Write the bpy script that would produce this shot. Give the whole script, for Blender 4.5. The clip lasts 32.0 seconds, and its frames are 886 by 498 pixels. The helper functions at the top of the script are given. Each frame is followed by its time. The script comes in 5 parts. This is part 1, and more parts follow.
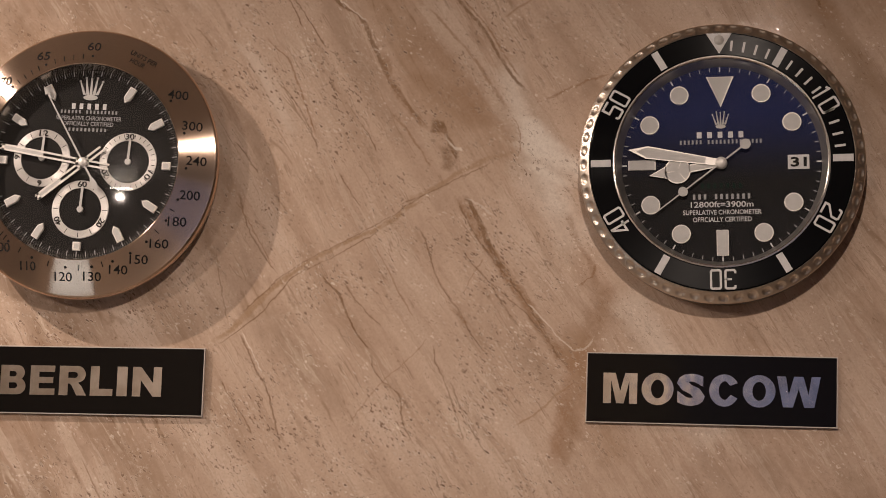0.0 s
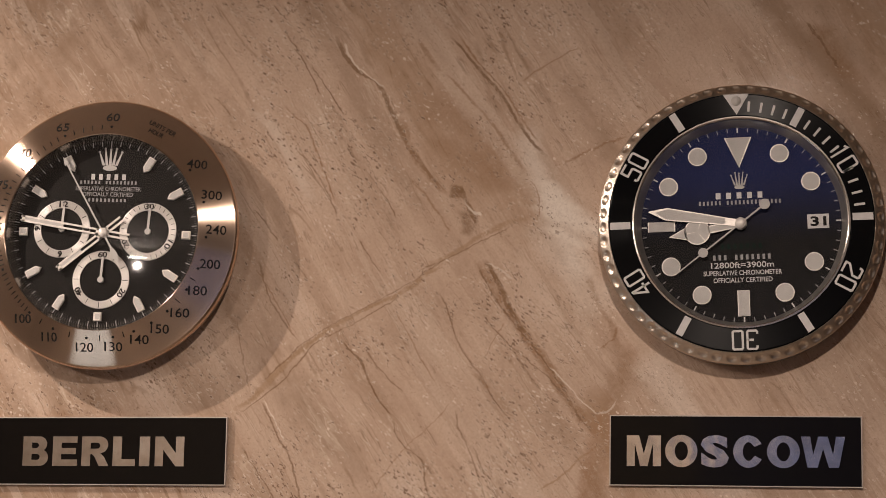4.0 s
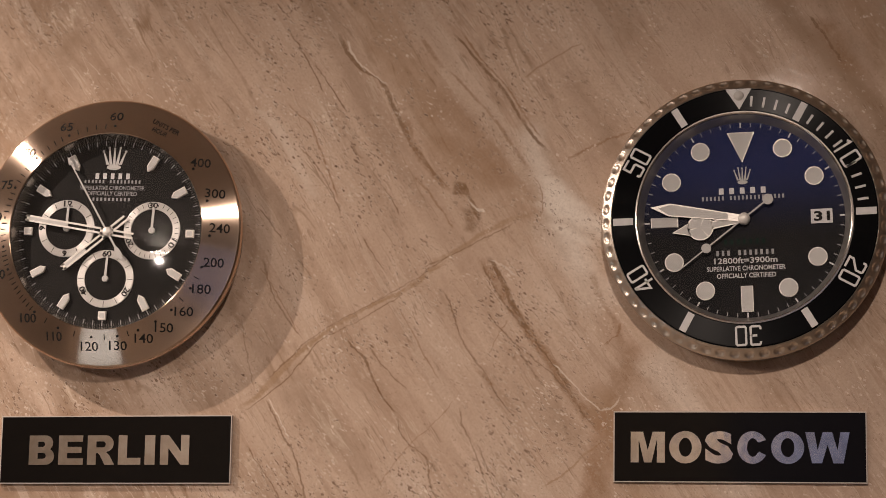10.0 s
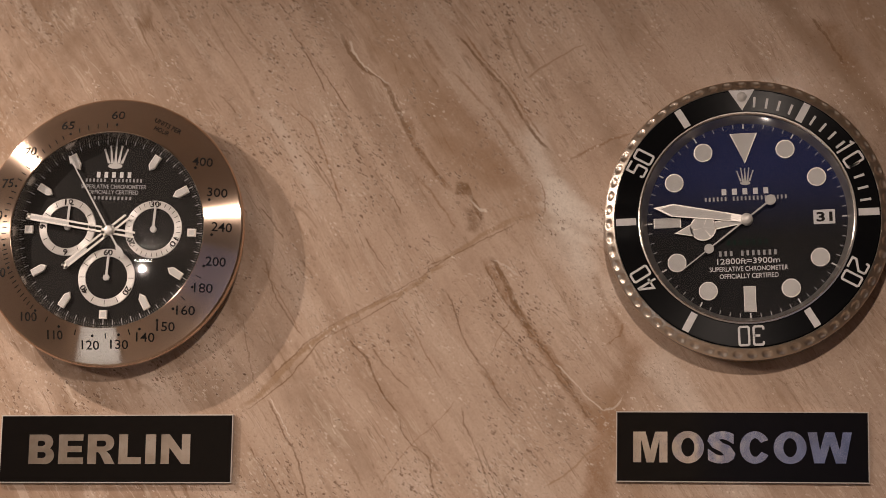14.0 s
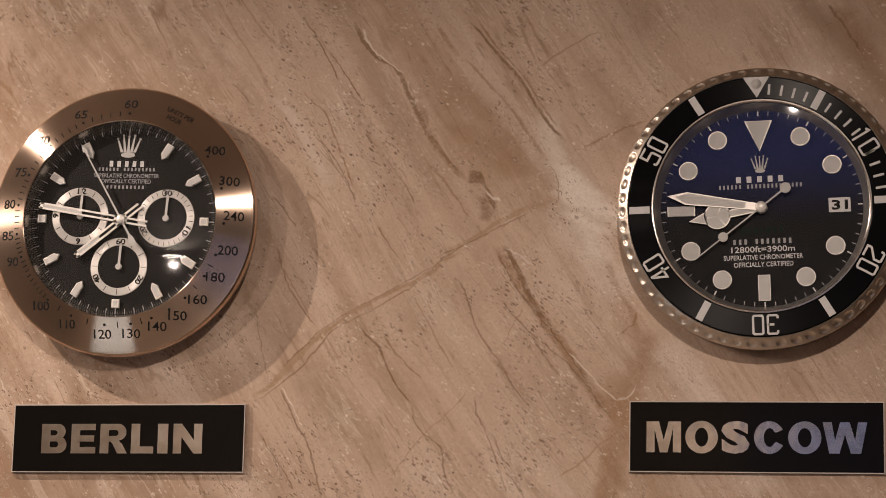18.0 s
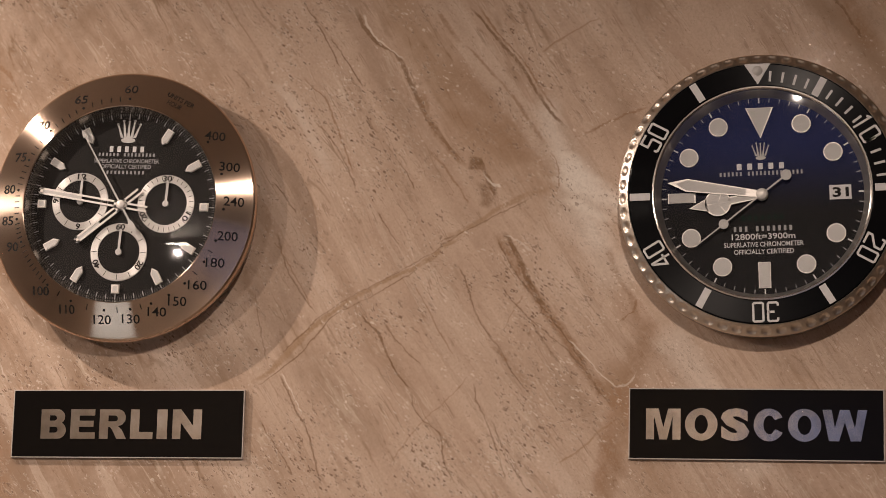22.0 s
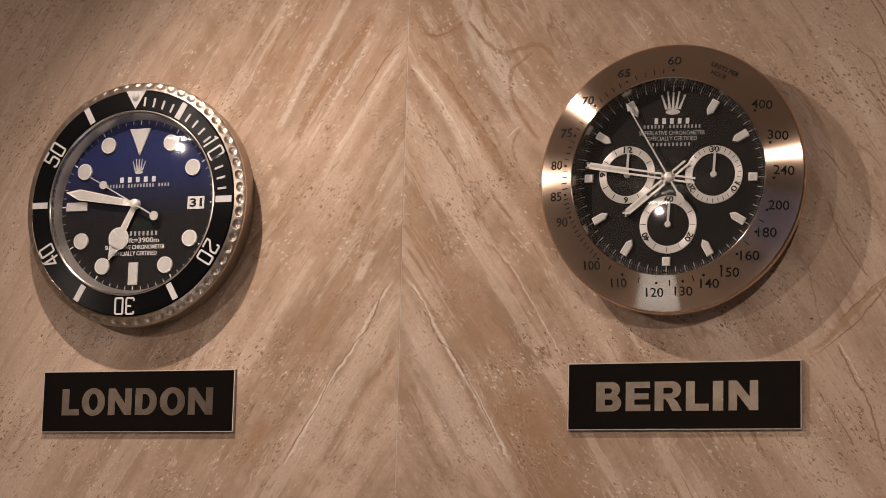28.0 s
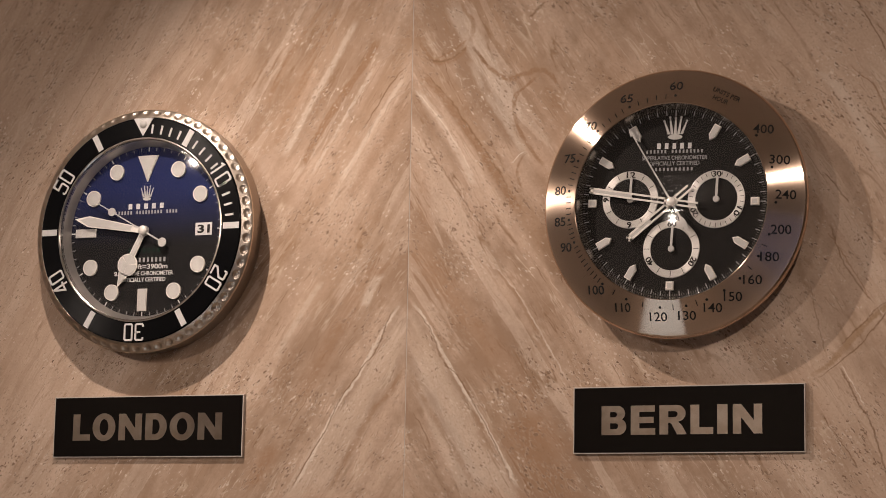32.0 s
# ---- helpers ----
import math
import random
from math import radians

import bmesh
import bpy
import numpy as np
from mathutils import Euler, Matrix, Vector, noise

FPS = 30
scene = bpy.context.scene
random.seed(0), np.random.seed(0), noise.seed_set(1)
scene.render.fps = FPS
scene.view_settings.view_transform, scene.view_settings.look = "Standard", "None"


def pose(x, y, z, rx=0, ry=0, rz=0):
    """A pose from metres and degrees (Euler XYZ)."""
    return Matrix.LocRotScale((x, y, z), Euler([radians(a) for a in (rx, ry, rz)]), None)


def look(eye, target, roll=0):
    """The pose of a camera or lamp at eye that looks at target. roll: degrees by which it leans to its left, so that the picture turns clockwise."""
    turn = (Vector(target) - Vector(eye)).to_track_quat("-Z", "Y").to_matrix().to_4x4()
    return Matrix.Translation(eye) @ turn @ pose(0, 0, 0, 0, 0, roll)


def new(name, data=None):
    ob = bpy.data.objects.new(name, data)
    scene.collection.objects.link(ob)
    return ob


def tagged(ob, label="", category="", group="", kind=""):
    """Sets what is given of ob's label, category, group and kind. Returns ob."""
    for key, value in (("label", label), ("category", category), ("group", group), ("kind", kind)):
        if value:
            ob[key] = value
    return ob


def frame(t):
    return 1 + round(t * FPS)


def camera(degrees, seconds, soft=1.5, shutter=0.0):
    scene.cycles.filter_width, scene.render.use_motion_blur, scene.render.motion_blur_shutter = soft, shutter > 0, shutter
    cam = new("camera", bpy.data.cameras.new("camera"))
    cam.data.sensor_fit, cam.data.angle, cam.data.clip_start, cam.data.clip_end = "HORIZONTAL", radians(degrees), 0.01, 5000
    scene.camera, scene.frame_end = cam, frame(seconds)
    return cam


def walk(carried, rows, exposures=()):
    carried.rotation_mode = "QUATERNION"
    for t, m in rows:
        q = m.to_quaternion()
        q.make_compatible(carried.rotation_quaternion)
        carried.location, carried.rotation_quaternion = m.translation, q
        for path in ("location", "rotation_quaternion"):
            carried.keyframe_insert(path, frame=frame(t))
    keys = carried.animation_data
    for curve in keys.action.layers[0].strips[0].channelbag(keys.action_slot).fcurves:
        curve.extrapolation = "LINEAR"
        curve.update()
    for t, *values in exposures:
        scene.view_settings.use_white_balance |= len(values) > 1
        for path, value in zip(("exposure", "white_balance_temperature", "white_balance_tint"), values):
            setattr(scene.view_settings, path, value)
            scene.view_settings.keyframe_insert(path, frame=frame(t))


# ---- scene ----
cam = camera(23.31, 32.0, soft=0.8)
# seconds, place in metres, then yaw (to the left), pitch (up) and lean (to the right) in degrees
ROWS = [
    (0, 0.8578, -2.7268, 1.6146, 8.177, 8.991, -1.865),
    (0.5, 0.8510, -2.7188, 1.6186, 8.204, 9.718, -1.538),
    (1, 0.8504, -2.7204, 1.6142, 8.559, 10.296, -1.250),
    (1.5, 0.8483, -2.7218, 1.6182, 8.532, 10.655, -1.209),
    (2, 0.8605, -2.7271, 1.6236, 8.834, 10.923, -1.189),
    (2.5, 0.8601, -2.7312, 1.6217, 8.774, 10.940, -1.085),
    (3, 0.8559, -2.7301, 1.6205, 8.735, 10.864, -0.976),
    (3.5, 0.8468, -2.7298, 1.6181, 8.546, 10.665, -1.074),
    (5.5, 0.8715, -2.7235, 1.6158, 9.099, 10.681, -0.957),
    (6, 0.8718, -2.7250, 1.6145, 9.187, 10.723, -0.976),
    (6.5, 0.8719, -2.7262, 1.6151, 9.311, 10.739, -0.943),
    (7, 0.8672, -2.7263, 1.6132, 9.292, 10.713, -0.902),
    (7.5, 0.8734, -2.7219, 1.6163, 9.498, 10.627, -0.926),
    (8, 0.8874, -2.7156, 1.6167, 9.801, 10.560, -0.927),
    (8.5, 0.9105, -2.7076, 1.6252, 10.214, 10.303, -0.894),
    (9, 0.9048, -2.7097, 1.6263, 9.979, 10.283, -0.880),
    (9.5, 0.8935, -2.7138, 1.6247, 9.676, 10.305, -0.930),
    (10, 0.8914, -2.7213, 1.6264, 9.568, 10.392, -0.860),
    (10.5, 0.8892, -2.7281, 1.6247, 9.475, 10.571, -0.902),
    (11, 0.8767, -2.7320, 1.6250, 9.196, 10.683, -0.935),
    (11.5, 0.8741, -2.7359, 1.6213, 9.100, 10.823, -0.858),
    (12, 0.8685, -2.7355, 1.6144, 8.950, 10.914, -0.878),
    (12.5, 0.8672, -2.7335, 1.6094, 8.913, 10.978, -0.894),
    (13, 0.8606, -2.7273, 1.6077, 8.831, 10.963, -0.924),
    (13.5, 0.8521, -2.7241, 1.6046, 8.728, 10.929, -0.945),
    (14, 0.8489, -2.7245, 1.6045, 8.748, 10.840, -0.932),
    (14.5, 0.8439, -2.7236, 1.6016, 8.734, 10.876, -0.823),
    (15, 0.8531, -2.7211, 1.5971, 9.005, 10.911, -0.890),
    (15.5, 0.8609, -2.7153, 1.5919, 9.291, 10.979, -0.905),
    (17.5, 0.8893, -2.7028, 1.5927, 10.089, 10.793, -1.134),
    (18, 0.8874, -2.7000, 1.5930, 9.967, 10.837, -1.150),
    (18.5, 0.8906, -2.7002, 1.5950, 10.056, 10.852, -1.161),
    (19, 0.8881, -2.7010, 1.5930, 10.068, 10.794, -1.106),
    (19.5, 0.8914, -2.7037, 1.5927, 10.239, 10.831, -1.209),
    (20, 0.8978, -2.7013, 1.5943, 10.374, 10.741, -1.337),
    (20.5, 0.9016, -2.6995, 1.5983, 10.392, 10.638, -1.330),
    (21, 0.8990, -2.6984, 1.5996, 10.261, 10.504, -1.371),
    (21.5, 0.8906, -2.6992, 1.5971, 10.038, 10.490, -1.334),
    (22, 0.8951, -2.6937, 1.5883, 10.142, 10.586, -1.360),
    (22.5, 0.8824, -2.6924, 1.5820, 10.369, 10.564, -1.367),
    (23, 0.8617, -2.6943, 1.5866, 11.593, 10.218, -1.420),
    (23.5, 0.8473, -2.6955, 1.5929, 12.463, 9.903, -1.413),
    (24, 0.8363, -2.7053, 1.6003, 12.961, 9.654, -1.459),
    (24.5, 0.8195, -2.7159, 1.5957, 13.086, 9.730, -1.424),
    (25, 0.8035, -2.7120, 1.5905, 13.467, 9.826, -1.271),
    (25.5, 0.7767, -2.7063, 1.5783, 14.892, 9.873, -1.328),
    (26, 0.7577, -2.6939, 1.5754, 17.358, 9.546, -1.536),
    (26.5, 0.7394, -2.6960, 1.5861, 18.229, 9.298, -1.459),
    (28.5, 0.7519, -2.7419, 1.6208, 22.593, 8.962, -1.534),
    (29, 0.7619, -2.7511, 1.6229, 22.775, 9.374, -1.603),
    (29.5, 0.7628, -2.7496, 1.6273, 22.737, 9.403, -1.609),
    (30, 0.7617, -2.7391, 1.6360, 22.597, 9.217, -1.472),
    (30.5, 0.7668, -2.7308, 1.6417, 22.640, 9.038, -1.371),
    (31, 0.7664, -2.7343, 1.6498, 22.484, 8.800, -1.241),
    (31.5, 0.7702, -2.7411, 1.6491, 22.400, 8.830, -1.128),
    (32, 0.7733, -2.7440, 1.6521, 22.328, 8.815, -1.068),
]
walk(cam, [(t, pose(x, y, z, 0, 0, yaw) @ pose(0, 0, 0, 90 + pitch) @ pose(0, 0, 0, 0, 0, -lean))
           for t, x, y, z, yaw, pitch, lean in ROWS], ((0.0, 0.09), (22.0, 0.07), (24.0, -0.08), (26.0, -0.27), (28.5, -0.33), (32.0, -0.33)))

# ---- light: recessed ceiling spots in a closed, warm room ----
ROOM_H = 2.80
# place, watts, and the spot on the floor or wall at which each one points
# the last two are added, unseen, to brighten the walls mirrored in the letters
SPOTS = ((-0.80, -0.50, 58.0, (0.36, -0.24, 0.0), 126), (0.85, -1.90, 74.0, (0.45, 0.0, 0.35), 114), (-2.04, -2.39, 92.0, (-0.85, 0.0, 0.35), 116),
         (-1.05, -3.65, 38.0, (0.20, 0.0, 0.0), 120), (-1.45, -5.50, 60.0, (-2.10, -7.0, 1.90), 140), (0.70, -5.50, 80.0, (0.15, -7.0, 1.90), 140), (-2.90, -5.00, 22.0, (-3.9, -5.4, 1.60), 150))
EXPOSURE = 0.0
scene.view_settings.exposure = EXPOSURE
world = bpy.data.worlds.new("world")
scene.world = world
world.use_nodes = True
world.node_tree.nodes["Background"].inputs[0].default_value = (0.5, 0.42, 0.35, 1)
world.node_tree.nodes["Background"].inputs[1].default_value = 0.02


def spot_lamp(x, y, watts, aim, cone_degrees):
    data = bpy.data.lights.new("ceiling_spot", "SPOT")
    data.energy, data.color, data.spot_size, data.spot_blend = watts, (1.0, 0.82, 0.705), radians(cone_degrees), 1.0
    data.shadow_soft_size = 0.005
    ob = new("ceiling_spot_lamp", data)
    ob.matrix_world = look((x, y, ROOM_H - 0.03), aim)
    return ob


for sx, sy, sw, target, wide in SPOTS:
    spot_lamp(sx, sy, sw, target, wide)

# ---- materials ----


class Nodes:
    """A short hand for building node trees."""

    def __init__(self, name, group=None):
        self.tree = group
        if group:
            return
        self.mat = bpy.data.materials.new(name)
        self.mat.use_nodes = True
        self.tree = self.mat.node_tree
        self.bsdf = self.tree.nodes["Principled BSDF"]

    def put(self, socket, value):
        if isinstance(value, bpy.types.NodeSocket):
            self.tree.links.new(value, socket)
        elif isinstance(value, tuple) and len(value) == 3 and socket.type == "RGBA":
            socket.default_value = (*value, 1)
        else:
            socket.default_value = value

    def node(self, kind, out=0, ins=None, operation="", feature="", interpolation="", radial=""):
        n = self.tree.nodes.new(kind)
        if operation:
            n.operation = operation
        if feature:
            n.feature = feature
        if interpolation:
            n.interpolation_type = interpolation
        if radial:
            n.direction_type, n.axis = "RADIAL", radial
        for k, v in (ins or {}).items():
            self.put(n.inputs[k], v)
        return n.outputs[out]

    def math(self, op, a, b=0.0, c=0.0):
        return self.node("ShaderNodeMath", 0, {0: a, 1: b, 2: c}, operation=op)

    def vec(self, x, y, z=0.0):
        return self.node("ShaderNodeCombineXYZ", 0, {0: x, 1: y, 2: z})

    def noise(self, vector, scale, detail=4.0, rough=0.55, distort=0.0):
        return self.node("ShaderNodeTexNoise", 0, {"Vector": vector, "Scale": scale, "Detail": detail,
                                                   "Roughness": rough, "Distortion": distort})

    def step(self, value, lo, hi, a=0.0, b=1.0):
        return self.node("ShaderNodeMapRange", 0, {0: value, 1: lo, 2: hi, 3: a, 4: b}, interpolation="SMOOTHSTEP")

    def mix(self, fac, a, b):
        n = self.tree.nodes.new("ShaderNodeMix")
        n.data_type = "RGBA"
        self.put(n.inputs[0], fac)
        self.put(n.inputs[6], a)
        self.put(n.inputs[7], b)
        return n.outputs[2]

    def set(self, **values):
        for k, v in values.items():
            self.put(self.bsdf.inputs[k.replace("_", " ")], v)
        return self.mat

    def bump(self, height, strength, distance):
        self.put(self.bsdf.inputs["Normal"], self.node("ShaderNodeBump", 0, {"Height": height, "Strength": strength, "Distance": distance}))


def plain(name, colour, rough=0.4, metal=0.0, grain=0.06, shine=0.5):
    """A paint or metal with a little unevenness in tone and gloss."""
    n = Nodes(name)
    p = n.node("ShaderNodeTexCoord", 3)
    a = n.noise(p, 90.0, 5.0)
    b = n.noise(p, 9.0, 3.0)
    f = n.math("ADD", n.math("MULTIPLY", a, 0.6), n.math("MULTIPLY", b, 0.4))
    dark = tuple(c * (1 - grain * 2) for c in colour)
    light = tuple(min(1.0, c * (1 + grain)) for c in colour)
    n.set(Base_Color=n.mix(n.step(f, 0.3, 0.7), dark, light), Metallic=metal, Specular_IOR_Level=shine,
          Roughness=n.step(f, 0.25, 0.75, rough * (1 - grain * 2), rough * (1 + grain * 2)))
    return n.mat


def brushed(name, colour, rough, aniso=0.75, rotation=0.25):
    """Steel brushed in circles round the clock's axis."""
    n = Nodes(name)
    p = n.node("ShaderNodeTexCoord", 3)
    sep = n.tree.nodes.new("ShaderNodeSeparateXYZ")
    n.put(sep.inputs[0], p)
    r = n.math("SQRT", n.math("ADD", n.math("POWER", sep.outputs[0], 2.0), n.math("POWER", sep.outputs[2], 2.0)))
    lines = n.noise(n.vec(n.math("MULTIPLY", r, 2400.0), n.math("MULTIPLY", sep.outputs[1], 2400.0), n.math("MULTIPLY", sep.outputs[0], 6.0)), 1.0, 3.0)
    broad = n.noise(p, 14.0, 3.0)
    n.set(Base_Color=n.mix(n.step(lines, 0.25, 0.75), tuple(c * 0.95 for c in colour), colour), Metallic=1.0,
          Roughness=n.step(n.math("ADD", n.math("MULTIPLY", lines, 0.6), n.math("MULTIPLY", broad, 0.4)), 0.3, 0.7, rough * 0.94, rough * 1.06),
          Anisotropic=aniso, Anisotropic_Rotation=rotation)
    n.put(n.bsdf.inputs["Tangent"], n.node("ShaderNodeTangent", 0, radial="Y"))
    n.bump(lines, 0.012, 0.0003)
    return n.mat


BROWN, TAN, PALE = (0.185, 0.100, 0.046), (0.32, 0.190, 0.110), (0.84, 0.755, 0.66)
FAWN, RUST, SMOOTH = (0.40, 0.265, 0.165), (0.35, 0.195, 0.108), (0.56, 0.425, 0.325)


def crack_runs(points):
    """Splits a line into runs that go one way along x or along z: (axis, points)."""
    runs, k = [], 0
    while k < len(points) - 1:
        best = (0, k)
        for axis in (1, 0):
            j = k
            sign = math.copysign(1, points[k + 1][axis] - points[k][axis])
            while j < len(points) - 1:
                step = (points[j + 1][0] - points[j][0], points[j + 1][1] - points[j][1])
                if step[axis] * sign <= 0.3 * abs(step[1 - axis]):
                    break
                j += 1
            if j > best[1]:
                best = (axis, j)
        runs.append((best[0], points[k:best[1] + 1]))
        k = best[1]
    return runs


def crack_group(cracks):
    """A node group that draws some veins, each (points in metres from the datum, half width, shade, amount, softness), over a colour."""
    tree = bpy.data.node_groups.new("stone_veins", "ShaderNodeTree")
    for name, kind in (("X", "NodeSocketFloat"), ("Z", "NodeSocketFloat"), ("Ragged", "NodeSocketFloat"), ("Colour", "NodeSocketColor")):
        tree.interface.new_socket(name, in_out="INPUT", socket_type=kind)
    tree.interface.new_socket("Colour", in_out="OUTPUT", socket_type="NodeSocketColor")
    n = Nodes("", tree)
    given = tree.nodes.new("NodeGroupInput").outputs
    col = given[3]
    for points, width, shade, amount, soft in cracks:
        for axis, run in crack_runs(points):
            run = sorted(run, key=lambda p: p[axis])
            a0, a1 = run[0][axis], run[-1][axis]
            b0, b1 = min(p[1 - axis] for p in run), max(p[1 - axis] for p in run)
            b1 = max(b1, b0 + 0.001)
            length = sum(math.dist(p, q) for p, q in zip(run, run[1:]))
            reach = width * length / (a1 - a0)
            s = n.node("ShaderNodeMapRange", 0, {0: given[axis], 1: a0, 2: a1})
            bend = tree.nodes.new("ShaderNodeFloatCurve")
            curve = bend.mapping.curves[0]
            for p in run[1:-1]:
                curve.points.new((p[axis] - a0) / (a1 - a0), (p[1 - axis] - b0) / (b1 - b0))
            for at, p in ((0, run[0]), (len(curve.points) - 1, run[-1])):
                curve.points[at].location = ((p[axis] - a0) / (a1 - a0), (p[1 - axis] - b0) / (b1 - b0))
            bend.mapping.update()
            n.put(bend.inputs[1], s)
            off = n.math("SUBTRACT", n.math("MULTIPLY_ADD", bend.outputs[0], b0 - b1, given[1 - axis]), b0)
            f = n.step(n.math("ABSOLUTE", off), reach * max(0.0, 1 - soft), reach * 1.15, amount, 0.0)
            ends = n.step(n.math("ABSOLUTE", n.math("SUBTRACT", s, 0.5)), 0.5 - max(0.10, min(0.3, width / (a1 - a0))), 0.5, 1.0, 0.0)
            col = n.mix(n.math("MULTIPLY", n.math("MULTIPLY", f, ends), given[2]), col, shade)
    tree.links.new(col, tree.nodes.new("NodeGroupOutput").inputs[0])
    return tree


def right_cracks():
    """Veins of the slab to the right of the joint."""
    lines = []
    lines.append((((0.285, 0.562), (0.304, 0.524), (0.323, 0.504), (0.345, 0.492), (0.359, 0.465), (0.375, 0.433), (0.387, 0.407), (0.411, 0.375), (0.440, 0.341)), 0.0032, BROWN, 0.75, 0.5))
    lines.append((((0.298, 0.551), (0.315, 0.516), (0.342, 0.496), (0.356, 0.483)), 0.0016, PALE, 0.70, 0.6))
    lines.append((((0.379, 0.446), (0.392, 0.401), (0.419, 0.362), (0.445, 0.336)), 0.0060, TAN, 0.60, 0.6))
    lines.append((((0.443, 0.341), (0.460, 0.343), (0.469, 0.323), (0.484, 0.302)), 0.0055, BROWN, 0.85, 0.3))
    lines.append((((0.458, 0.320), (0.469, 0.297), (0.465, 0.281)), 0.0090, BROWN, 0.55, 0.7))
    lines.append((((0.463, 0.336), (0.474, 0.317), (0.488, 0.313)), 0.0014, PALE, 0.80, 0.5))
    lines.append((((0.439, 0.559), (0.466, 0.527), (0.493, 0.495), (0.514, 0.468), (0.535, 0.434), (0.556, 0.405), (0.577, 0.384)), 0.0022, BROWN, 0.80, 0.5))
    lines.append((((0.452, 0.559), (0.482, 0.516), (0.514, 0.479), (0.545, 0.431), (0.564, 0.405)), 0.0016, TAN, 0.80, 0.6))
    lines.append((((0.420, 0.507), (0.441, 0.498), (0.468, 0.469), (0.499, 0.434), (0.526, 0.395), (0.547, 0.364)), 0.0025, TAN, 0.70, 0.8))
    lines.append((((0.398, 0.549), (0.414, 0.528), (0.430, 0.504)), 0.0040, TAN, 0.70, 0.8))
    lines.append((((0.395, 0.464), (0.437, 0.453), (0.469, 0.422), (0.500, 0.385), (0.532, 0.348)), 0.0240, TAN, 0.42, 0.8))
    lines.append((((0.417, 0.427), (0.459, 0.390), (0.496, 0.359), (0.527, 0.333)), 0.0200, TAN, 0.38, 0.8))
    lines.append((((0.537, 0.489), (0.570, 0.512), (0.615, 0.536)), 0.0016, TAN, 0.70, 0.8))
    lines.append((((0.595, 0.379), (0.632, 0.397), (0.678, 0.415)), 0.0022, TAN, 0.70, 0.7))
    lines.append((((0.552, 0.364), (0.578, 0.348), (0.596, 0.327), (0.624, 0.307)), 0.0120, PALE, 0.75, 0.9))
    lines.append((((0.563, 0.327), (0.583, 0.312), (0.604, 0.296)), 0.0160, PALE, 0.75, 0.9))
    lines.append((((0.573, 0.297), (0.599, 0.281), (0.634, 0.261)), 0.0090, PALE, 0.65, 0.9))
    lines.append((((0.549, 0.359), (0.563, 0.317), (0.556, 0.302)), 0.0012, TAN, 0.70, 0.6))
    lines.append((((0.158, 0.049), (0.196, 0.077), (0.216, 0.100), (0.251, 0.134), (0.296, 0.165), (0.337, 0.188), (0.382, 0.208), (0.417, 0.234), (0.447, 0.255)), 0.0040, FAWN, 0.90, 0.6))
    lines.append((((0.164, 0.046), (0.209, 0.077), (0.246, 0.113), (0.266, 0.139), (0.302, 0.159), (0.347, 0.183), (0.390, 0.211)), 0.0011, BROWN, 0.70, 0.6))
    lines.append((((0.196, 0.087), (0.226, 0.116), (0.256, 0.144), (0.301, 0.172), (0.352, 0.198), (0.397, 0.224), (0.447, 0.259)), 0.0010, BROWN, 0.60, 0.6))
    lines.append((((0.412, 0.243), (0.452, 0.261), (0.492, 0.286), (0.528, 0.302), (0.556, 0.308)), 0.0040, FAWN, 0.70, 0.7))
    lines.append((((0.402, 0.235), (0.452, 0.258), (0.503, 0.284), (0.528, 0.297)), 0.0011, BROWN, 0.60, 0.6))
    lines.append((((0.478, 0.255), (0.499, 0.229), (0.515, 0.198), (0.533, 0.171), (0.551, 0.145), (0.572, 0.118), (0.597, 0.080), (0.615, 0.053), (0.633, 0.026)), 0.0090, TAN, 0.85, 0.6))
    lines.append((((0.491, 0.255), (0.514, 0.214), (0.530, 0.178), (0.549, 0.150)), 0.0042, BROWN, 0.75, 0.5))
    lines.append((((0.481, 0.249), (0.504, 0.206), (0.531, 0.168), (0.559, 0.135), (0.587, 0.098), (0.608, 0.063), (0.623, 0.033)), 0.0012, BROWN, 0.75, 0.5))
    lines.append((((0.577, 0.113), (0.602, 0.088), (0.622, 0.066), (0.637, 0.053)), 0.0012, PALE, 0.70, 0.6))
    lines.append((((0.493, 0.249), (0.519, 0.234), (0.529, 0.224)), 0.0016, PALE, 0.50, 0.7))
    lines.append((((0.199, 0.069), (0.216, 0.039), (0.227, 0.016), (0.241, -0.006), (0.253, -0.046), (0.262, -0.078)), 0.0016, BROWN, 0.75, 0.6))
    lines.append((((0.204, 0.068), (0.222, 0.037), (0.234, 0.014)), 0.0010, PALE, 0.80, 0.6))
    lines.append((((0.176, 0.008), (0.192, -0.017), (0.214, -0.047), (0.224, -0.066)), 0.0012, BROWN, 0.70, 0.6))
    lines.append((((0.306, 0.149), (0.318, 0.131), (0.331, 0.120), (0.339, 0.101), (0.350, 0.078), (0.377, 0.045)), 0.0015, BROWN, 0.85, 0.5))
    lines.append((((0.377, 0.045), (0.380, 0.026), (0.393, 0.006), (0.414, -0.011), (0.421, -0.044), (0.438, -0.075)), 0.0013, BROWN, 0.65, 0.6))
    lines.append((((0.431, 0.211), (0.447, 0.178), (0.455, 0.152), (0.466, 0.130), (0.492, 0.095), (0.505, 0.070), (0.533, 0.037)), 0.0014, BROWN, 0.70, 0.6))
    lines.append((((0.479, 0.102), (0.489, 0.093), (0.500, 0.080)), 0.0030, TAN, 0.80, 0.6))
    lines.append((((0.456, 0.057), (0.462, 0.032), (0.474, 0.007), (0.487, -0.028), (0.503, -0.072)), 0.0012, BROWN, 0.60, 0.6))
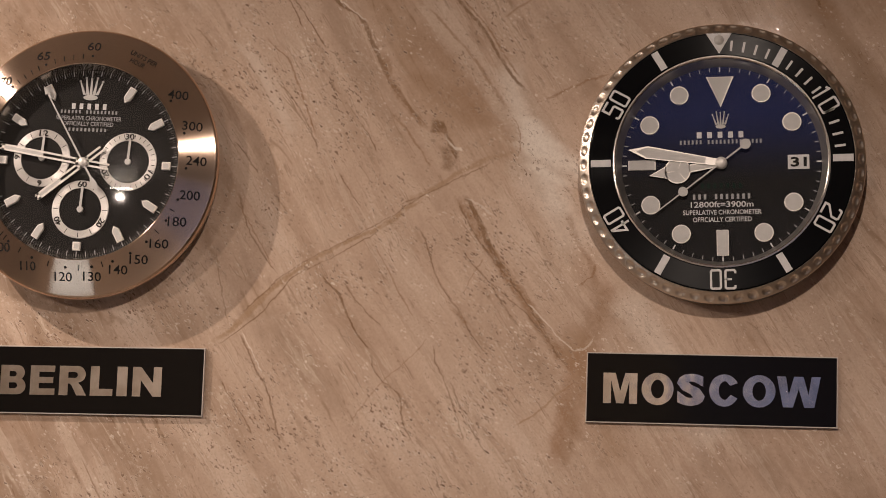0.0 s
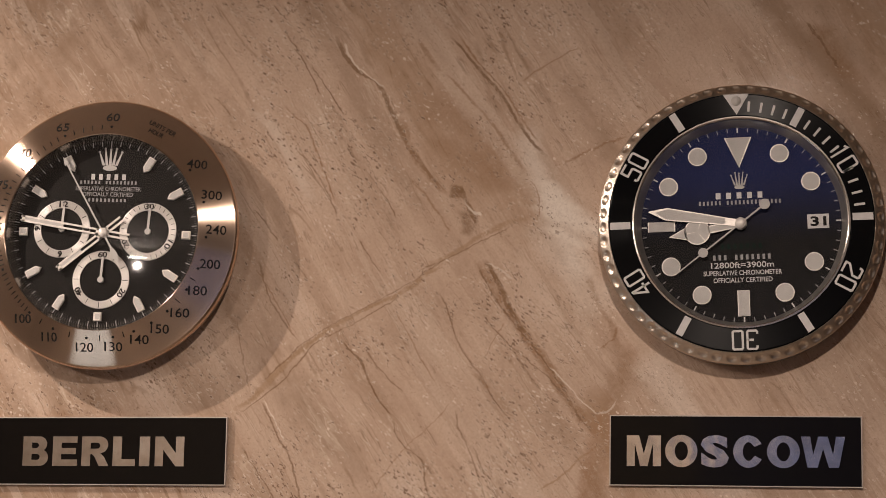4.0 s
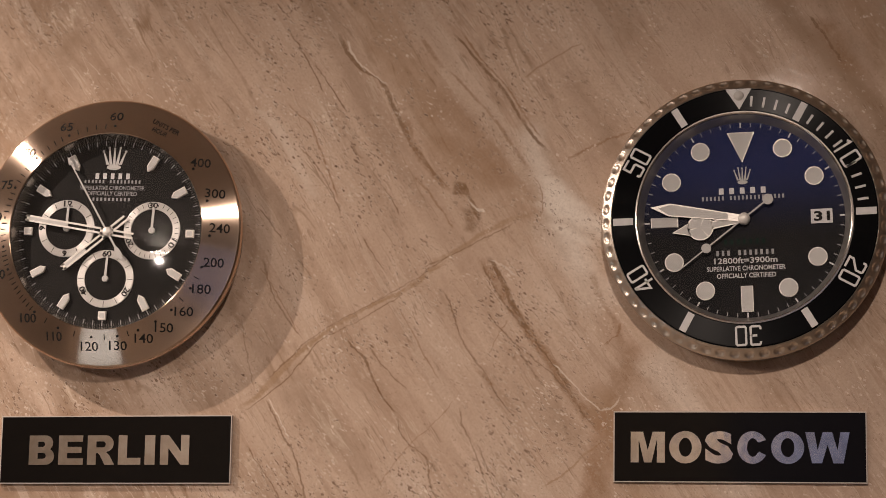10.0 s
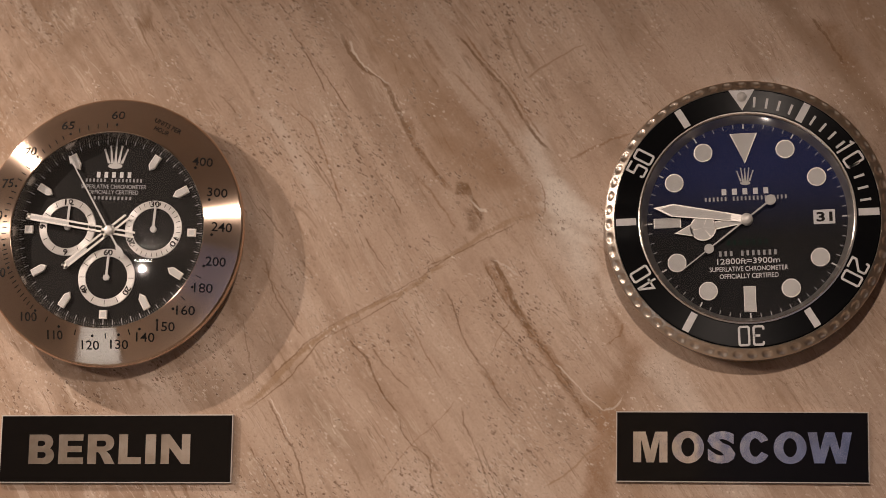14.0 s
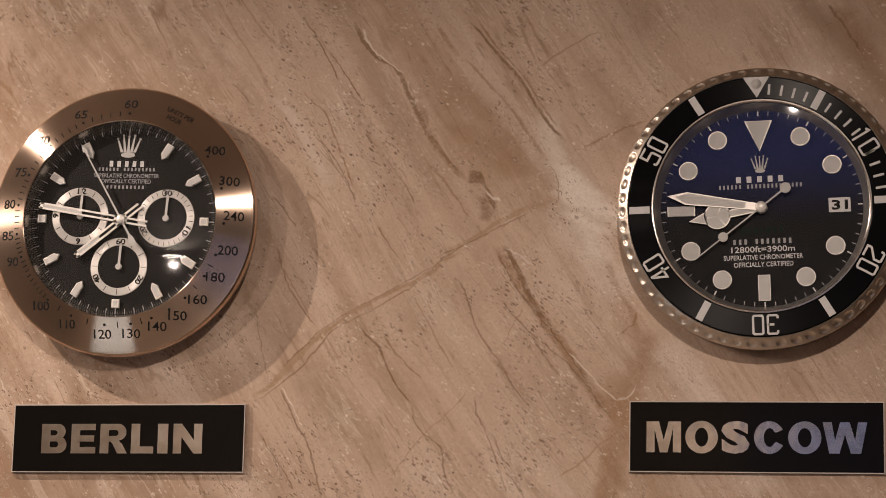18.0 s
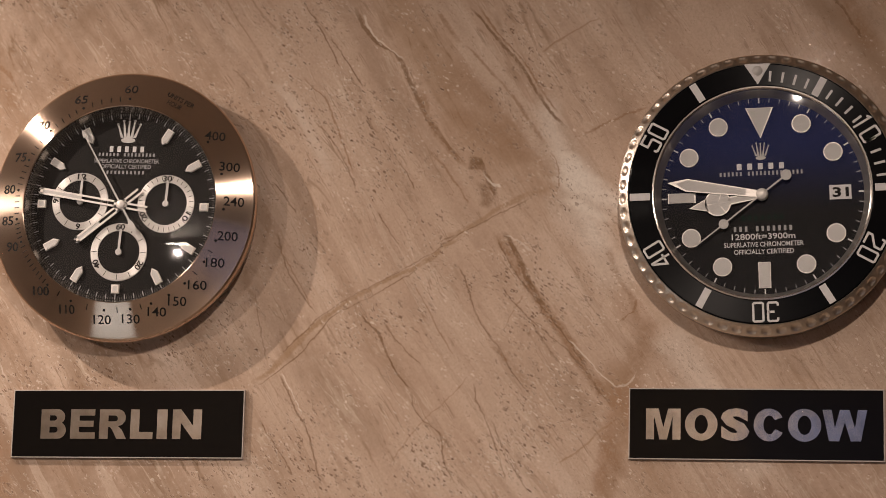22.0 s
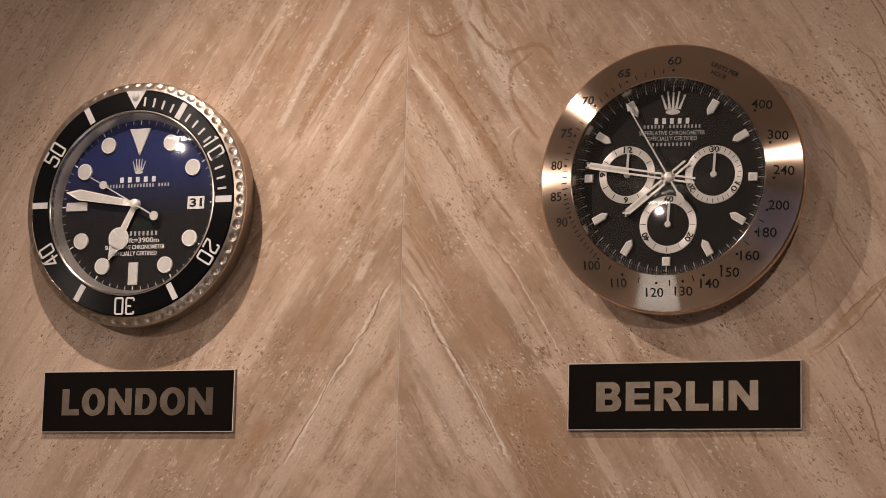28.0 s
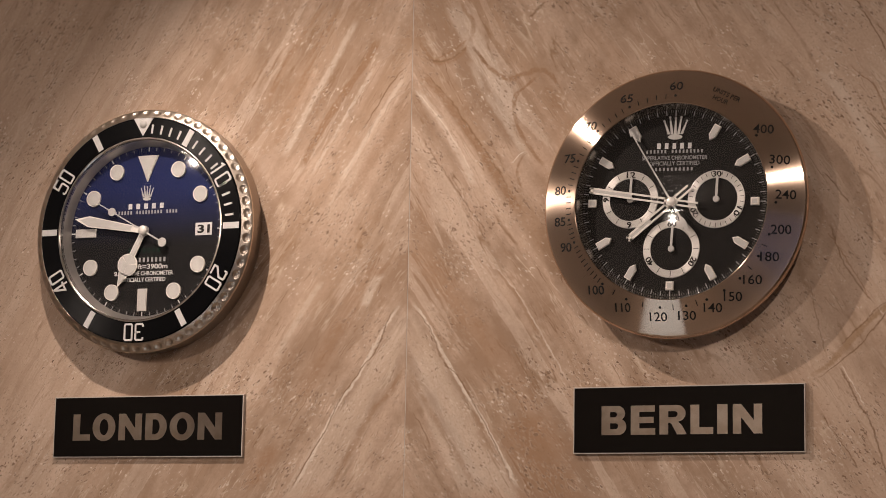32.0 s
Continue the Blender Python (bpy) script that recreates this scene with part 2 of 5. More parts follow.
    lines.append((((0.375, 0.188), (0.391, 0.157), (0.410, 0.122), (0.432, 0.087)), 0.0010, TAN, 0.70, 0.6))
    lines.append((((0.191, 0.255), (0.203, 0.213), (0.218, 0.185), (0.250, 0.144)), 0.0014, BROWN, 0.60, 0.6))
    lines.append((((0.186, 0.244), (0.226, 0.182), (0.242, 0.151)), 0.0010, TAN, 0.70, 0.6))
    lines.append((((0.562, -0.049), (0.592, -0.031), (0.619, -0.006), (0.645, 0.014)), 0.0014, FAWN, 0.80, 0.6))
    lines.append((((0.350, -0.050), (0.388, 0.001), (0.428, 0.039), (0.452, 0.067)), 0.0009, TAN, 0.60, 0.7))
    lines.append((((0.494, 0.122), (0.506, 0.148), (0.520, 0.170)), 0.0009, TAN, 0.60, 0.7))
    lines.append((((0.627, 0.234), (0.640, 0.194), (0.661, 0.158), (0.666, 0.128)), 0.0060, TAN, 0.45, 0.9))
    lines.append((((0.626, -0.006), (0.639, -0.045), (0.654, -0.072)), 0.0160, TAN, 0.50, 0.9))
    lines.append((((0.644, 0.133), (0.651, 0.141), (0.661, 0.146), (0.663, 0.163)), 0.0020, TAN, 0.80, 0.6))
    lines.append((((0.214, 0.467), (0.233, 0.450), (0.252, 0.432), (0.264, 0.402), (0.279, 0.365), (0.293, 0.329)), 0.0014, TAN, 0.85, 0.6))
    lines.append((((0.227, 0.552), (0.246, 0.520), (0.269, 0.477)), 0.0013, BROWN, 0.75, 0.6))
    lines.append((((0.254, 0.519), (0.280, 0.482), (0.302, 0.447)), 0.0012, BROWN, 0.80, 0.6))
    lines.append((((0.218, 0.563), (0.235, 0.539)), 0.0009, BROWN, 0.70, 0.6))
    lines.append((((0.121, 0.478), (0.137, 0.462), (0.146, 0.449)), 0.0012, BROWN, 0.60, 0.6))
    lines.append((((0.164, 0.464), (0.194, 0.443), (0.219, 0.408), (0.242, 0.366), (0.264, 0.329)), 0.0110, PALE, 0.34, 0.9))
    lines.append((((0.308, 0.405), (0.317, 0.391), (0.325, 0.386)), 0.0012, BROWN, 0.60, 0.6))
    lines.append((((0.352, 0.349), (0.368, 0.323), (0.374, 0.307)), 0.0012, BROWN, 0.70, 0.6))
    lines.append((((0.326, 0.282), (0.339, 0.258), (0.356, 0.235)), 0.0012, BROWN, 0.70, 0.6))
    lines.append((((0.388, 0.365), (0.420, 0.328), (0.447, 0.287)), 0.0016, TAN, 0.70, 0.7))
    lines.append((((0.183, 0.324), (0.200, 0.303), (0.217, 0.277)), 0.0012, BROWN, 0.70, 0.6))
    lines.append((((0.241, 0.251), (0.258, 0.225)), 0.0012, BROWN, 0.60, 0.6))
    lines.append((((0.924, 0.565), (0.948, 0.512), (0.972, 0.474)), 0.0180, TAN, 0.70, 0.9))
    lines.append((((0.909, 0.566), (0.937, 0.520), (0.951, 0.497)), 0.0020, BROWN, 0.70, 0.6))
    lines.append((((-0.399, 0.563), (-0.389, 0.531), (-0.366, 0.511), (-0.340, 0.516), (-0.319, 0.534), (-0.314, 0.559), (-0.328, 0.585), (-0.337, 0.606)), 0.0042, TAN, 0.70, 0.7))
    lines.append((((-0.390, 0.526), (-0.366, 0.512), (-0.340, 0.519), (-0.321, 0.534)), 0.0016, BROWN, 0.55, 0.6))
    lines.append((((-0.369, 0.517), (-0.345, 0.526), (-0.323, 0.542)), 0.0014, TAN, 0.80, 0.6))
    lines.append((((-0.314, 0.528), (-0.297, 0.507), (-0.282, 0.492), (-0.255, 0.479), (-0.235, 0.485), (-0.212, 0.488), (-0.194, 0.477), (-0.181, 0.454), (-0.170, 0.432)), 0.0036, TAN, 0.80, 0.6))
    lines.append((((-0.314, 0.531), (-0.300, 0.511), (-0.289, 0.499)), 0.0020, BROWN, 0.60, 0.6))
    lines.append((((-0.214, 0.485), (-0.232, 0.467), (-0.249, 0.453), (-0.250, 0.434), (-0.241, 0.404), (-0.225, 0.378), (-0.202, 0.348)), 0.0034, TAN, 0.80, 0.6))
    lines.append((((-0.207, 0.586), (-0.219, 0.575), (-0.229, 0.565)), 0.0026, BROWN, 0.80, 0.5))
    lines.append((((-0.225, 0.374), (-0.240, 0.360), (-0.245, 0.345), (-0.232, 0.320)), 0.0020, TAN, 0.70, 0.6))
    lines.append((((-0.235, 0.374), (-0.253, 0.358)), 0.0012, PALE, 0.80, 0.6))
    lines.append((((-0.403, 0.507), (-0.359, 0.461), (-0.327, 0.419), (-0.294, 0.372), (-0.262, 0.322), (-0.236, 0.281)), 0.0075, TAN, 0.75, 0.5))
    lines.append((((-0.398, 0.509), (-0.354, 0.463), (-0.316, 0.411), (-0.284, 0.367), (-0.252, 0.316)), 0.0014, BROWN, 0.55, 0.6))
    lines.append((((-0.405, 0.479), (-0.358, 0.421), (-0.325, 0.364), (-0.304, 0.324)), 0.0060, PALE, 0.40, 0.7))
    lines.append((((-0.405, 0.477), (-0.364, 0.431), (-0.331, 0.384), (-0.309, 0.344)), 0.0011, PALE, 0.70, 0.6))
    lines.append((((-0.390, 0.408), (-0.373, 0.379), (-0.346, 0.341), (-0.313, 0.295), (-0.281, 0.254)), 0.0013, BROWN, 0.55, 0.6))
    lines.append((((-0.319, 0.514), (-0.297, 0.467), (-0.259, 0.410), (-0.227, 0.359)), 0.0065, PALE, 0.30, 0.7))
    lines.append((((-0.214, 0.466), (-0.193, 0.450), (-0.185, 0.425)), 0.0120, TAN, 0.50, 0.9))
    lines.append((((-0.402, 0.388), (-0.387, 0.328), (-0.375, 0.258)), 0.0160, RUST, 0.32, 0.9))
    lines.append((((-0.396, 0.249), (-0.352, 0.189), (-0.299, 0.129), (-0.247, 0.061), (-0.195, -0.014), (-0.165, -0.061)), 0.0260, RUST, 0.30, 0.9))
    lines.append((((-0.286, 0.221), (-0.249, 0.186), (-0.223, 0.147), (-0.192, 0.094), (-0.167, 0.051)), 0.0013, PALE, 0.55, 0.6))
    lines.append((((-0.280, 0.216), (-0.249, 0.181), (-0.223, 0.140), (-0.197, 0.094)), 0.0030, TAN, 0.60, 0.7))
    lines.append((((-0.405, 0.176), (-0.379, 0.143), (-0.349, 0.092), (-0.325, 0.053), (-0.296, 0.010), (-0.265, -0.042), (-0.233, -0.098)), 0.0030, PALE, 0.80, 0.6))
    lines.append((((-0.404, 0.168), (-0.371, 0.129), (-0.349, 0.082), (-0.328, 0.063), (-0.301, 0.019), (-0.270, -0.035), (-0.243, -0.089)), 0.0012, BROWN, 0.80, 0.5))
    lines.append((((-0.403, 0.137), (-0.370, 0.083), (-0.343, 0.039), (-0.305, -0.023), (-0.269, -0.089)), 0.0160, SMOOTH, 0.55, 0.4))
    lines.append((((-0.406, 0.078), (-0.368, 0.015), (-0.336, -0.033), (-0.293, -0.098)), 0.0055, TAN, 0.45, 0.9))
    lines.append((((-0.395, 0.014), (-0.375, -0.014), (-0.367, -0.037)), 0.0014, BROWN, 0.60, 0.6))
    lines.append((((0.680, 0.147), (0.666, 0.089), (0.656, 0.030), (0.636, -0.035), (0.620, -0.113)), 0.0220, TAN, 0.55, 0.9))
    lines.append((((0.645, 0.059), (0.635, 0.016), (0.625, -0.028), (0.616, -0.099)), 0.0120, RUST, 0.45, 0.9))
    lines.append((((0.489, 0.182), (0.519, 0.146), (0.553, 0.116), (0.587, 0.088), (0.613, 0.052), (0.638, 0.023)), 0.0013, BROWN, 0.60, 0.6))
    lines.append((((0.479, 0.013), (0.502, -0.037), (0.533, -0.087)), 0.0012, BROWN, 0.60, 0.6))
    lines.append((((0.666, 0.074), (0.645, 0.052), (0.631, 0.059)), 0.0016, PALE, 0.50, 0.6))
    lines.append((((0.235, 0.407), (0.272, 0.361), (0.296, 0.308)), 0.0012, BROWN, 0.60, 0.6))
    lines.append((((0.336, 0.135), (0.359, 0.106), (0.390, 0.077)), 0.0013, BROWN, 0.60, 0.6))
    lines.append((((0.528, 0.136), (0.547, 0.107), (0.569, 0.078)), 0.0013, BROWN, 0.50, 0.6))
    lines.append((((0.163, 0.176), (0.176, 0.116), (0.186, 0.079)), 0.0012, BROWN, 0.50, 0.6))
    return lines


def left_cracks():
    """Veins of the slab to the left of the joint."""
    lines = []
    lines.append((((-0.507, 0.613), (-0.531, 0.586), (-0.563, 0.536), (-0.580, 0.491), (-0.604, 0.446), (-0.619, 0.395)), 0.0085, TAN, 0.60, 0.7))
    lines.append((((-0.456, 0.559), (-0.479, 0.520), (-0.505, 0.486), (-0.529, 0.452), (-0.555, 0.412), (-0.581, 0.363)), 0.0062, TAN, 0.85, 0.4))
    lines.append((((-0.538, 0.618), (-0.581, 0.569), (-0.618, 0.509), (-0.638, 0.459)), 0.0060, TAN, 0.50, 0.8))
    lines.append((((-0.414, 0.510), (-0.440, 0.482), (-0.463, 0.448), (-0.484, 0.416)), 0.0013, BROWN, 0.75, 0.5))
    lines.append((((-0.416, 0.495), (-0.450, 0.447), (-0.481, 0.398), (-0.517, 0.344)), 0.0040, PALE, 0.40, 0.7))
    lines.append((((-0.412, 0.459), (-0.443, 0.411), (-0.474, 0.362), (-0.505, 0.313)), 0.0140, TAN, 0.40, 0.8))
    lines.append((((-0.493, 0.588), (-0.529, 0.524), (-0.565, 0.464), (-0.607, 0.384)), 0.0060, PALE, 0.40, 0.7))
    lines.append((((-0.463, 0.514), (-0.494, 0.465), (-0.525, 0.416), (-0.561, 0.356)), 0.0035, PALE, 0.40, 0.7))
    lines.append((((-0.414, 0.171), (-0.435, 0.142), (-0.455, 0.108), (-0.480, 0.065), (-0.506, 0.031), (-0.526, -0.003), (-0.543, -0.037), (-0.582, -0.100)), 0.0030, PALE, 0.75, 0.6))
    lines.append((((-0.412, 0.169), (-0.431, 0.152), (-0.452, 0.103), (-0.475, 0.075), (-0.506, 0.033), (-0.527, -0.008), (-0.549, -0.042), (-0.584, -0.100)), 0.0012, BROWN, 0.85, 0.5))
    lines.append((((-0.412, 0.132), (-0.438, 0.089), (-0.469, 0.045), (-0.499, -0.003), (-0.545, -0.081)), 0.0160, SMOOTH, 0.55, 0.4))
    lines.append((((-0.409, 0.078), (-0.437, 0.035), (-0.452, 0.021), (-0.482, -0.028), (-0.522, -0.100)), 0.0060, TAN, 0.60, 0.8))
    lines.append((((-0.445, 0.212), (-0.458, 0.197), (-0.473, 0.163)), 0.0080, PALE, 0.50, 0.6))
    lines.append((((-0.438, 0.236), (-0.494, 0.164), (-0.535, 0.090), (-0.570, 0.027)), 0.0200, RUST, 0.30, 0.9))
    lines.append((((-0.539, 0.205), (-0.575, 0.151), (-0.612, 0.092)), 0.0060, PALE, 0.30, 0.7))
    lines.append((((-0.596, -0.022), (-0.627, -0.062), (-0.647, -0.101)), 0.0200, RUST, 0.50, 0.9))
    return lines


def marble_material(left_slab):
    """Book-matched beige stone: bands and pores run down and away from the joint, veins cross them."""
    n = Nodes("beige_veined_marble")  # the slab on either side of the joint has some veins of its own
    sep = n.tree.nodes.new("ShaderNodeSeparateXYZ")
    n.put(sep.inputs[0], n.node("ShaderNodeNewGeometry", 0))
    sx, sz = sep.outputs[0], n.math("SUBTRACT", sep.outputs[2], DATUM)
    # distance from the nearest joint, and a slow waver
    u = n.math("PINGPONG", n.math("SUBTRACT", sx, JOINT), SLAB_W)
    side = n.math("GREATER_THAN", sx, JOINT)
    p0 = n.vec(u, n.math("MULTIPLY", side, 0.004), sz)
    warp = n.math("MULTIPLY", n.math("SUBTRACT", n.noise(p0, 2.2, 2.0), 0.5), 0.045)
    warp2 = n.math("MULTIPLY", n.math("SUBTRACT", n.noise(p0, 45.0, 4.0, 0.65), 0.5), 0.006)
    across = n.math("ADD", n.math("ADD", n.math("MULTIPLY", u, 0.839), n.math("MULTIPLY", sz, 0.545)), n.math("ADD", warp, warp2))
    along = n.math("SUBTRACT", n.math("MULTIPLY", u, 0.545), n.math("MULTIPLY", sz, 0.839))

    def grain(a, s, detail=4.0, rough=0.55, shift=0.0):
        return n.noise(n.vec(n.math("MULTIPLY", across, a), n.math("MULTIPLY", along, s), shift + (0.4 if left_slab else 0.0)), 1.0, detail, rough)

    broad = grain(5.0, 0.9, 4.0, 0.5, 3.1)
    mid = grain(24.0, 2.2, 4.0, 0.5, 7.7)
    fine = grain(110.0, 40.0, 5.0, 0.65, 1.3)
    cloud = n.noise(p0, 7.0, 6.0, 0.6)
    tone = n.math("ADD", n.math("ADD", n.math("MULTIPLY", broad, 0.30), n.math("MULTIPLY", mid, 0.36)),
                  n.math("ADD", n.math("MULTIPLY", fine, 0.08), n.math("MULTIPLY", cloud, 0.32)))
    mottle = n.noise(p0, 55.0, 6.0, 0.72)
    speck = n.noise(p0, 300.0, 4.0, 0.7)
    tone = n.math("ADD", tone, n.math("MULTIPLY", n.math("SUBTRACT", mottle, 0.5), 0.13))
    calm = n.step(u, 0.30, 0.62, 1.0, 0.66)            # the bands fade away from the joint
    tone = n.math("ADD", 0.522, n.math("MULTIPLY", n.math("SUBTRACT", tone, 0.57), calm))
    near = n.step(u, 0.14, 0.56, 0.040, 0.0)          # warmer bands near the joint
    tone = n.math("SUBTRACT", tone, near)
    ramp = n.tree.nodes.new("ShaderNodeValToRGB")
    e = ramp.color_ramp.elements
    e[0].position, e[0].color = 0.385, (0.35, 0.240, 0.168, 1)
    e[1].position, e[1].color = 0.615, (0.69, 0.555, 0.455, 1)
    for at, colour in ((0.445, (0.465, 0.338, 0.252, 1)), (0.49, (0.545, 0.402, 0.306, 1)), (0.54, (0.615, 0.468, 0.365, 1))):
        k = e.new(at)
        k.color = colour
    n.put(ramp.inputs[0], tone)
    col = ramp.outputs[0]
    # bands with one crisp edge
    for a, s, shift, edge, amount, shade in ((10.0, 0.8, 61.0, 0.54, 0.26, (0.38, 0.255, 0.175)), (17.0, 1.4, 67.0, 0.56, 0.30, (0.40, 0.265, 0.18)),
                                             (13.0, 1.0, 71.0, 0.55, 0.40, (0.70, 0.57, 0.47)), (30.0, 2.4, 77.0, 0.57, 0.35, (0.36, 0.24, 0.16))):
        v = grain(a, s, 5.0, 0.6, shift)
        rise = n.step(v, edge, edge + 0.012)
        fade = n.step(v, edge + 0.01, edge + 0.13, 1.0, 0.25)
        col = n.mix(n.math("MULTIPLY", n.math("MULTIPLY", n.math("MULTIPLY", rise, fade), calm), amount), col, shade)
    # thin ridged streaks along the bands
    for a, s, w, shift, amount, shade in ((11.0, 1.1, 0.010, 11.0, 0.75, (0.27, 0.165, 0.095)), (19.0, 1.9, 0.012, 5.0, 0.5, (0.36, 0.235, 0.15)),
                                          (15.0, 1.5, 0.011, 21.0, 0.55, (0.72, 0.60, 0.48)), (38.0, 3.2, 0.014, 31.0, 0.45, (0.33, 0.21, 0.13)),
                                          (46.0, 5.0, 0.014, 43.0, 0.5, (0.72, 0.61, 0.50)), (70.0, 9.0, 0.016, 51.0, 0.32, (0.31, 0.20, 0.125)),
                                          (58.0, 4.0, 0.010, 97.0, 0.70, (0.25, 0.155, 0.095)), (24.0, 1.6, 0.0045, 83.0, 0.85, (0.24, 0.15, 0.09))):
        v = grain(a, s, 3.0, 0.5, shift)
        line = n.step(n.math("ABSOLUTE", n.math("SUBTRACT", v, 0.5)), 0.0, w, 1.0, 0.0)
        broken = n.step(n.noise(p0, 8.0 + shift * 0.2, 4.0), 0.50, 0.62)
        col = n.mix(n.math("MULTIPLY", n.math("MULTIPLY", n.math("MULTIPLY", line, broken), calm), amount), col, shade)
    wob = n.math("MULTIPLY", n.math("SUBTRACT", n.noise(n.vec(u, sz, 5.5), 11.0, 4.0), 0.5), 0.05)
    wob2 = n.math("MULTIPLY", n.math("SUBTRACT", n.noise(n.vec(u, sz, 9.5), 70.0, 6.0, 0.72), 0.5), 0.022)
    waver = n.math("ADD", n.math("ADD", wob, wob2), n.math("MULTIPLY", n.math("SUBTRACT", mid, 0.5), 0.004))

    def vein(c, x1, z1, x2, z2, width, shade, amount, soft=1.0, both=False, curl=1.0):
        """A vein from one point of the right-hand slab to another (metres from the datum), wavering, soft at the rim."""
        if not both and (max(x1, x2) < JOINT + 0.005) != left_slab:
            return c
        dx, dz = x2 - x1, z2 - z1
        length = math.hypot(dx, dz)
        ex, ez = dx / length, dz / length
        px, x1 = (u, x1 - JOINT) if both else (sx, x1)
        t = n.math("MULTIPLY_ADD", px, ex, n.math("MULTIPLY_ADD", sz, ez, -x1 * ex - z1 * ez - length / 2))
        d = n.math("MULTIPLY_ADD", px, -ez, n.math("MULTIPLY_ADD", sz, ex, x1 * ez - z1 * ex))
        d = n.math("ABSOLUTE", n.math("MULTIPLY_ADD", waver, curl, d))
        ends = n.step(n.math("ABSOLUTE", t), length / 2 - 0.015, length / 2 + 0.015, 1.0, 0.0)
        f = n.math("MULTIPLY", n.step(d, width * max(0.0, 1 - soft), width, amount, 0.0), ends)
        return n.mix(n.math("MULTIPLY", f, ragged), c, shade)

    ragged = n.step(mid, 0.32, 0.55, 0.55, 1.0)
    brown, tan, pale = (0.235, 0.138, 0.074), (0.36, 0.225, 0.135), (0.86, 0.78, 0.69)
    col = vein(col, 0.300, 0.640, 0.480, 0.330, 0.040, tan, 0.40, 0.8)
    col = vein(col, 0.345, 0.580, 0.560, 0.270, 0.055, tan, 0.30, 0.6)
    col = vein(col, 0.850, 0.610, 1.050, 0.370, 0.030, brown, 0.55, 1.0)
    col = vein(col, 0.930, 0.640, 1.200, 0.330, 0.070, tan, 0.60, 1.0)
    col = vein(col, 0.540, 0.420, 0.620, 0.230, 0.030, pale, 0.50, 1.0)
    col = vein(col, 0.560, 0.340, 0.660, 0.270, 0.022, pale, 0.70, 1.0)
    col = vein(col, -0.410, 0.150, -0.275, -0.090, 0.034, pale, 0.15, 0.7, True, 0.4)
    col = vein(col, -0.410, 0.560, -0.180, 0.200, 0.020, tan, 0.39, 0.8, True, 0.5)
    col = vein(col, -0.330, 0.620, -0.090, 0.300, 0.030, tan, 0.29, 1.0, True)
    col = vein(col, -0.400, 0.260, -0.200, -0.090, 0.045, tan, 0.26, 1.0)
    col = vein(col, -0.240, 0.000, -0.140, -0.160, 0.045, (0.34, 0.195, 0.11), 0.75, 1.0)
    col = vein(col, -0.560, 0.160, -0.440, 0.300, 0.040, tan, 0.40, 1.0)
    col = vein(col, 0.640, 0.060, 0.700, -0.090, 0.030, tan, 0.45, 1.0)
    col = vein(col, 0.385, 0.590, 0.555, 0.345, 0.020, pale, 0.15, 0.25, False, 0.7)
    col = vein(col, 0.560, 0.300, 0.640, 0.180, 0.030, pale, 0.25, 0.6, False, 1.2)
    col = vein(col, 0.700, 0.120, 0.820, -0.060, 0.030, pale, 0.30, 0.5)
    col = vein(col, -0.345, 0.590, -0.247, 0.417, 0.0170, pale, 0.28, 0.4, False, 0.4)
    col = vein(col, -0.390, 0.090, -0.300, -0.090, 0.0280, pale, 0.18, 0.3, False, 0.4)
    col = vein(col, 0.640, 0.080, 0.665, -0.020, 0.016, tan, 0.55, 0.6, False, 1.5)
    col = vein(col, -0.300, 0.020, -0.190, -0.170, 0.020, (0.34, 0.195, 0.11), 0.45, 0.8, False, 1.5)
    # the lines stray a little with the bands
    rip = n.math("MULTIPLY", n.math("SUBTRACT", n.noise(p0, 130.0, 5.0, 0.75), 0.5), 0.0042)
    stray = n.math("MULTIPLY", n.math("SUBTRACT", mid, 0.5), 0.003)
    place_x = n.math("ADD", n.math("MULTIPLY_ADD", wob2, 0.38, sx), n.math("ADD", rip, stray))
    place_z = n.math("ADD", n.math("MULTIPLY_ADD", n.math("SUBTRACT", mottle, 0.5), 0.012, sz), stray)
    broken = n.math("MULTIPLY", n.step(n.noise(p0, 38.0, 4.0, 0.7), 0.34, 0.54, 0.50, 1.0), n.step(speck, 0.34, 0.55, 0.70, 1.0))
    cracks = left_cracks() if left_slab else right_cracks()
    for k in range(0, len(cracks), 9):
        g = n.tree.nodes.new("ShaderNodeGroup")
        g.node_tree = crack_group(cracks[k:k + 9])
        for at, value in enumerate((place_x, place_z, broken, col)):
            n.put(g.inputs[at], value)
        col = g.outputs[0]
    # pores: short dashes along the bands, in swarms
    jit = n.math("MULTIPLY", n.math("SUBTRACT", n.noise(p0, 260.0, 2.0), 0.5), 1.6)
    across_j = n.math("ADD", across, n.math("MULTIPLY", jit, 0.004))
    along_j = n.math("ADD", along, n.math("MULTIPLY", jit, 0.007))

    def grains(c, a, b, lift, size, soft, mask, dark, amount, rim):
        """Scattered pores of many sizes, longer along the bands, each with a paler rim, thinned out by a mask."""
        v = n.tree.nodes.new("ShaderNodeTexVoronoi")
        n.put(v.inputs["Vector"], n.vec(n.math("MULTIPLY", across_j, a), n.math("MULTIPLY", along_j, b), lift))
        v.inputs["Scale"].default_value = 1.0
        pick = n.tree.nodes.new("ShaderNodeSeparateColor")
        n.put(pick.inputs[0], v.outputs["Color"])
        r = n.math("MULTIPLY", n.math("POWER", pick.outputs[0], 2.6), size)
        d = n.math("SUBTRACT", v.outputs["Distance"], r)
        pit = n.math("MULTIPLY", n.step(d, -soft, soft * 0.6, 1.0, 0.0), mask)
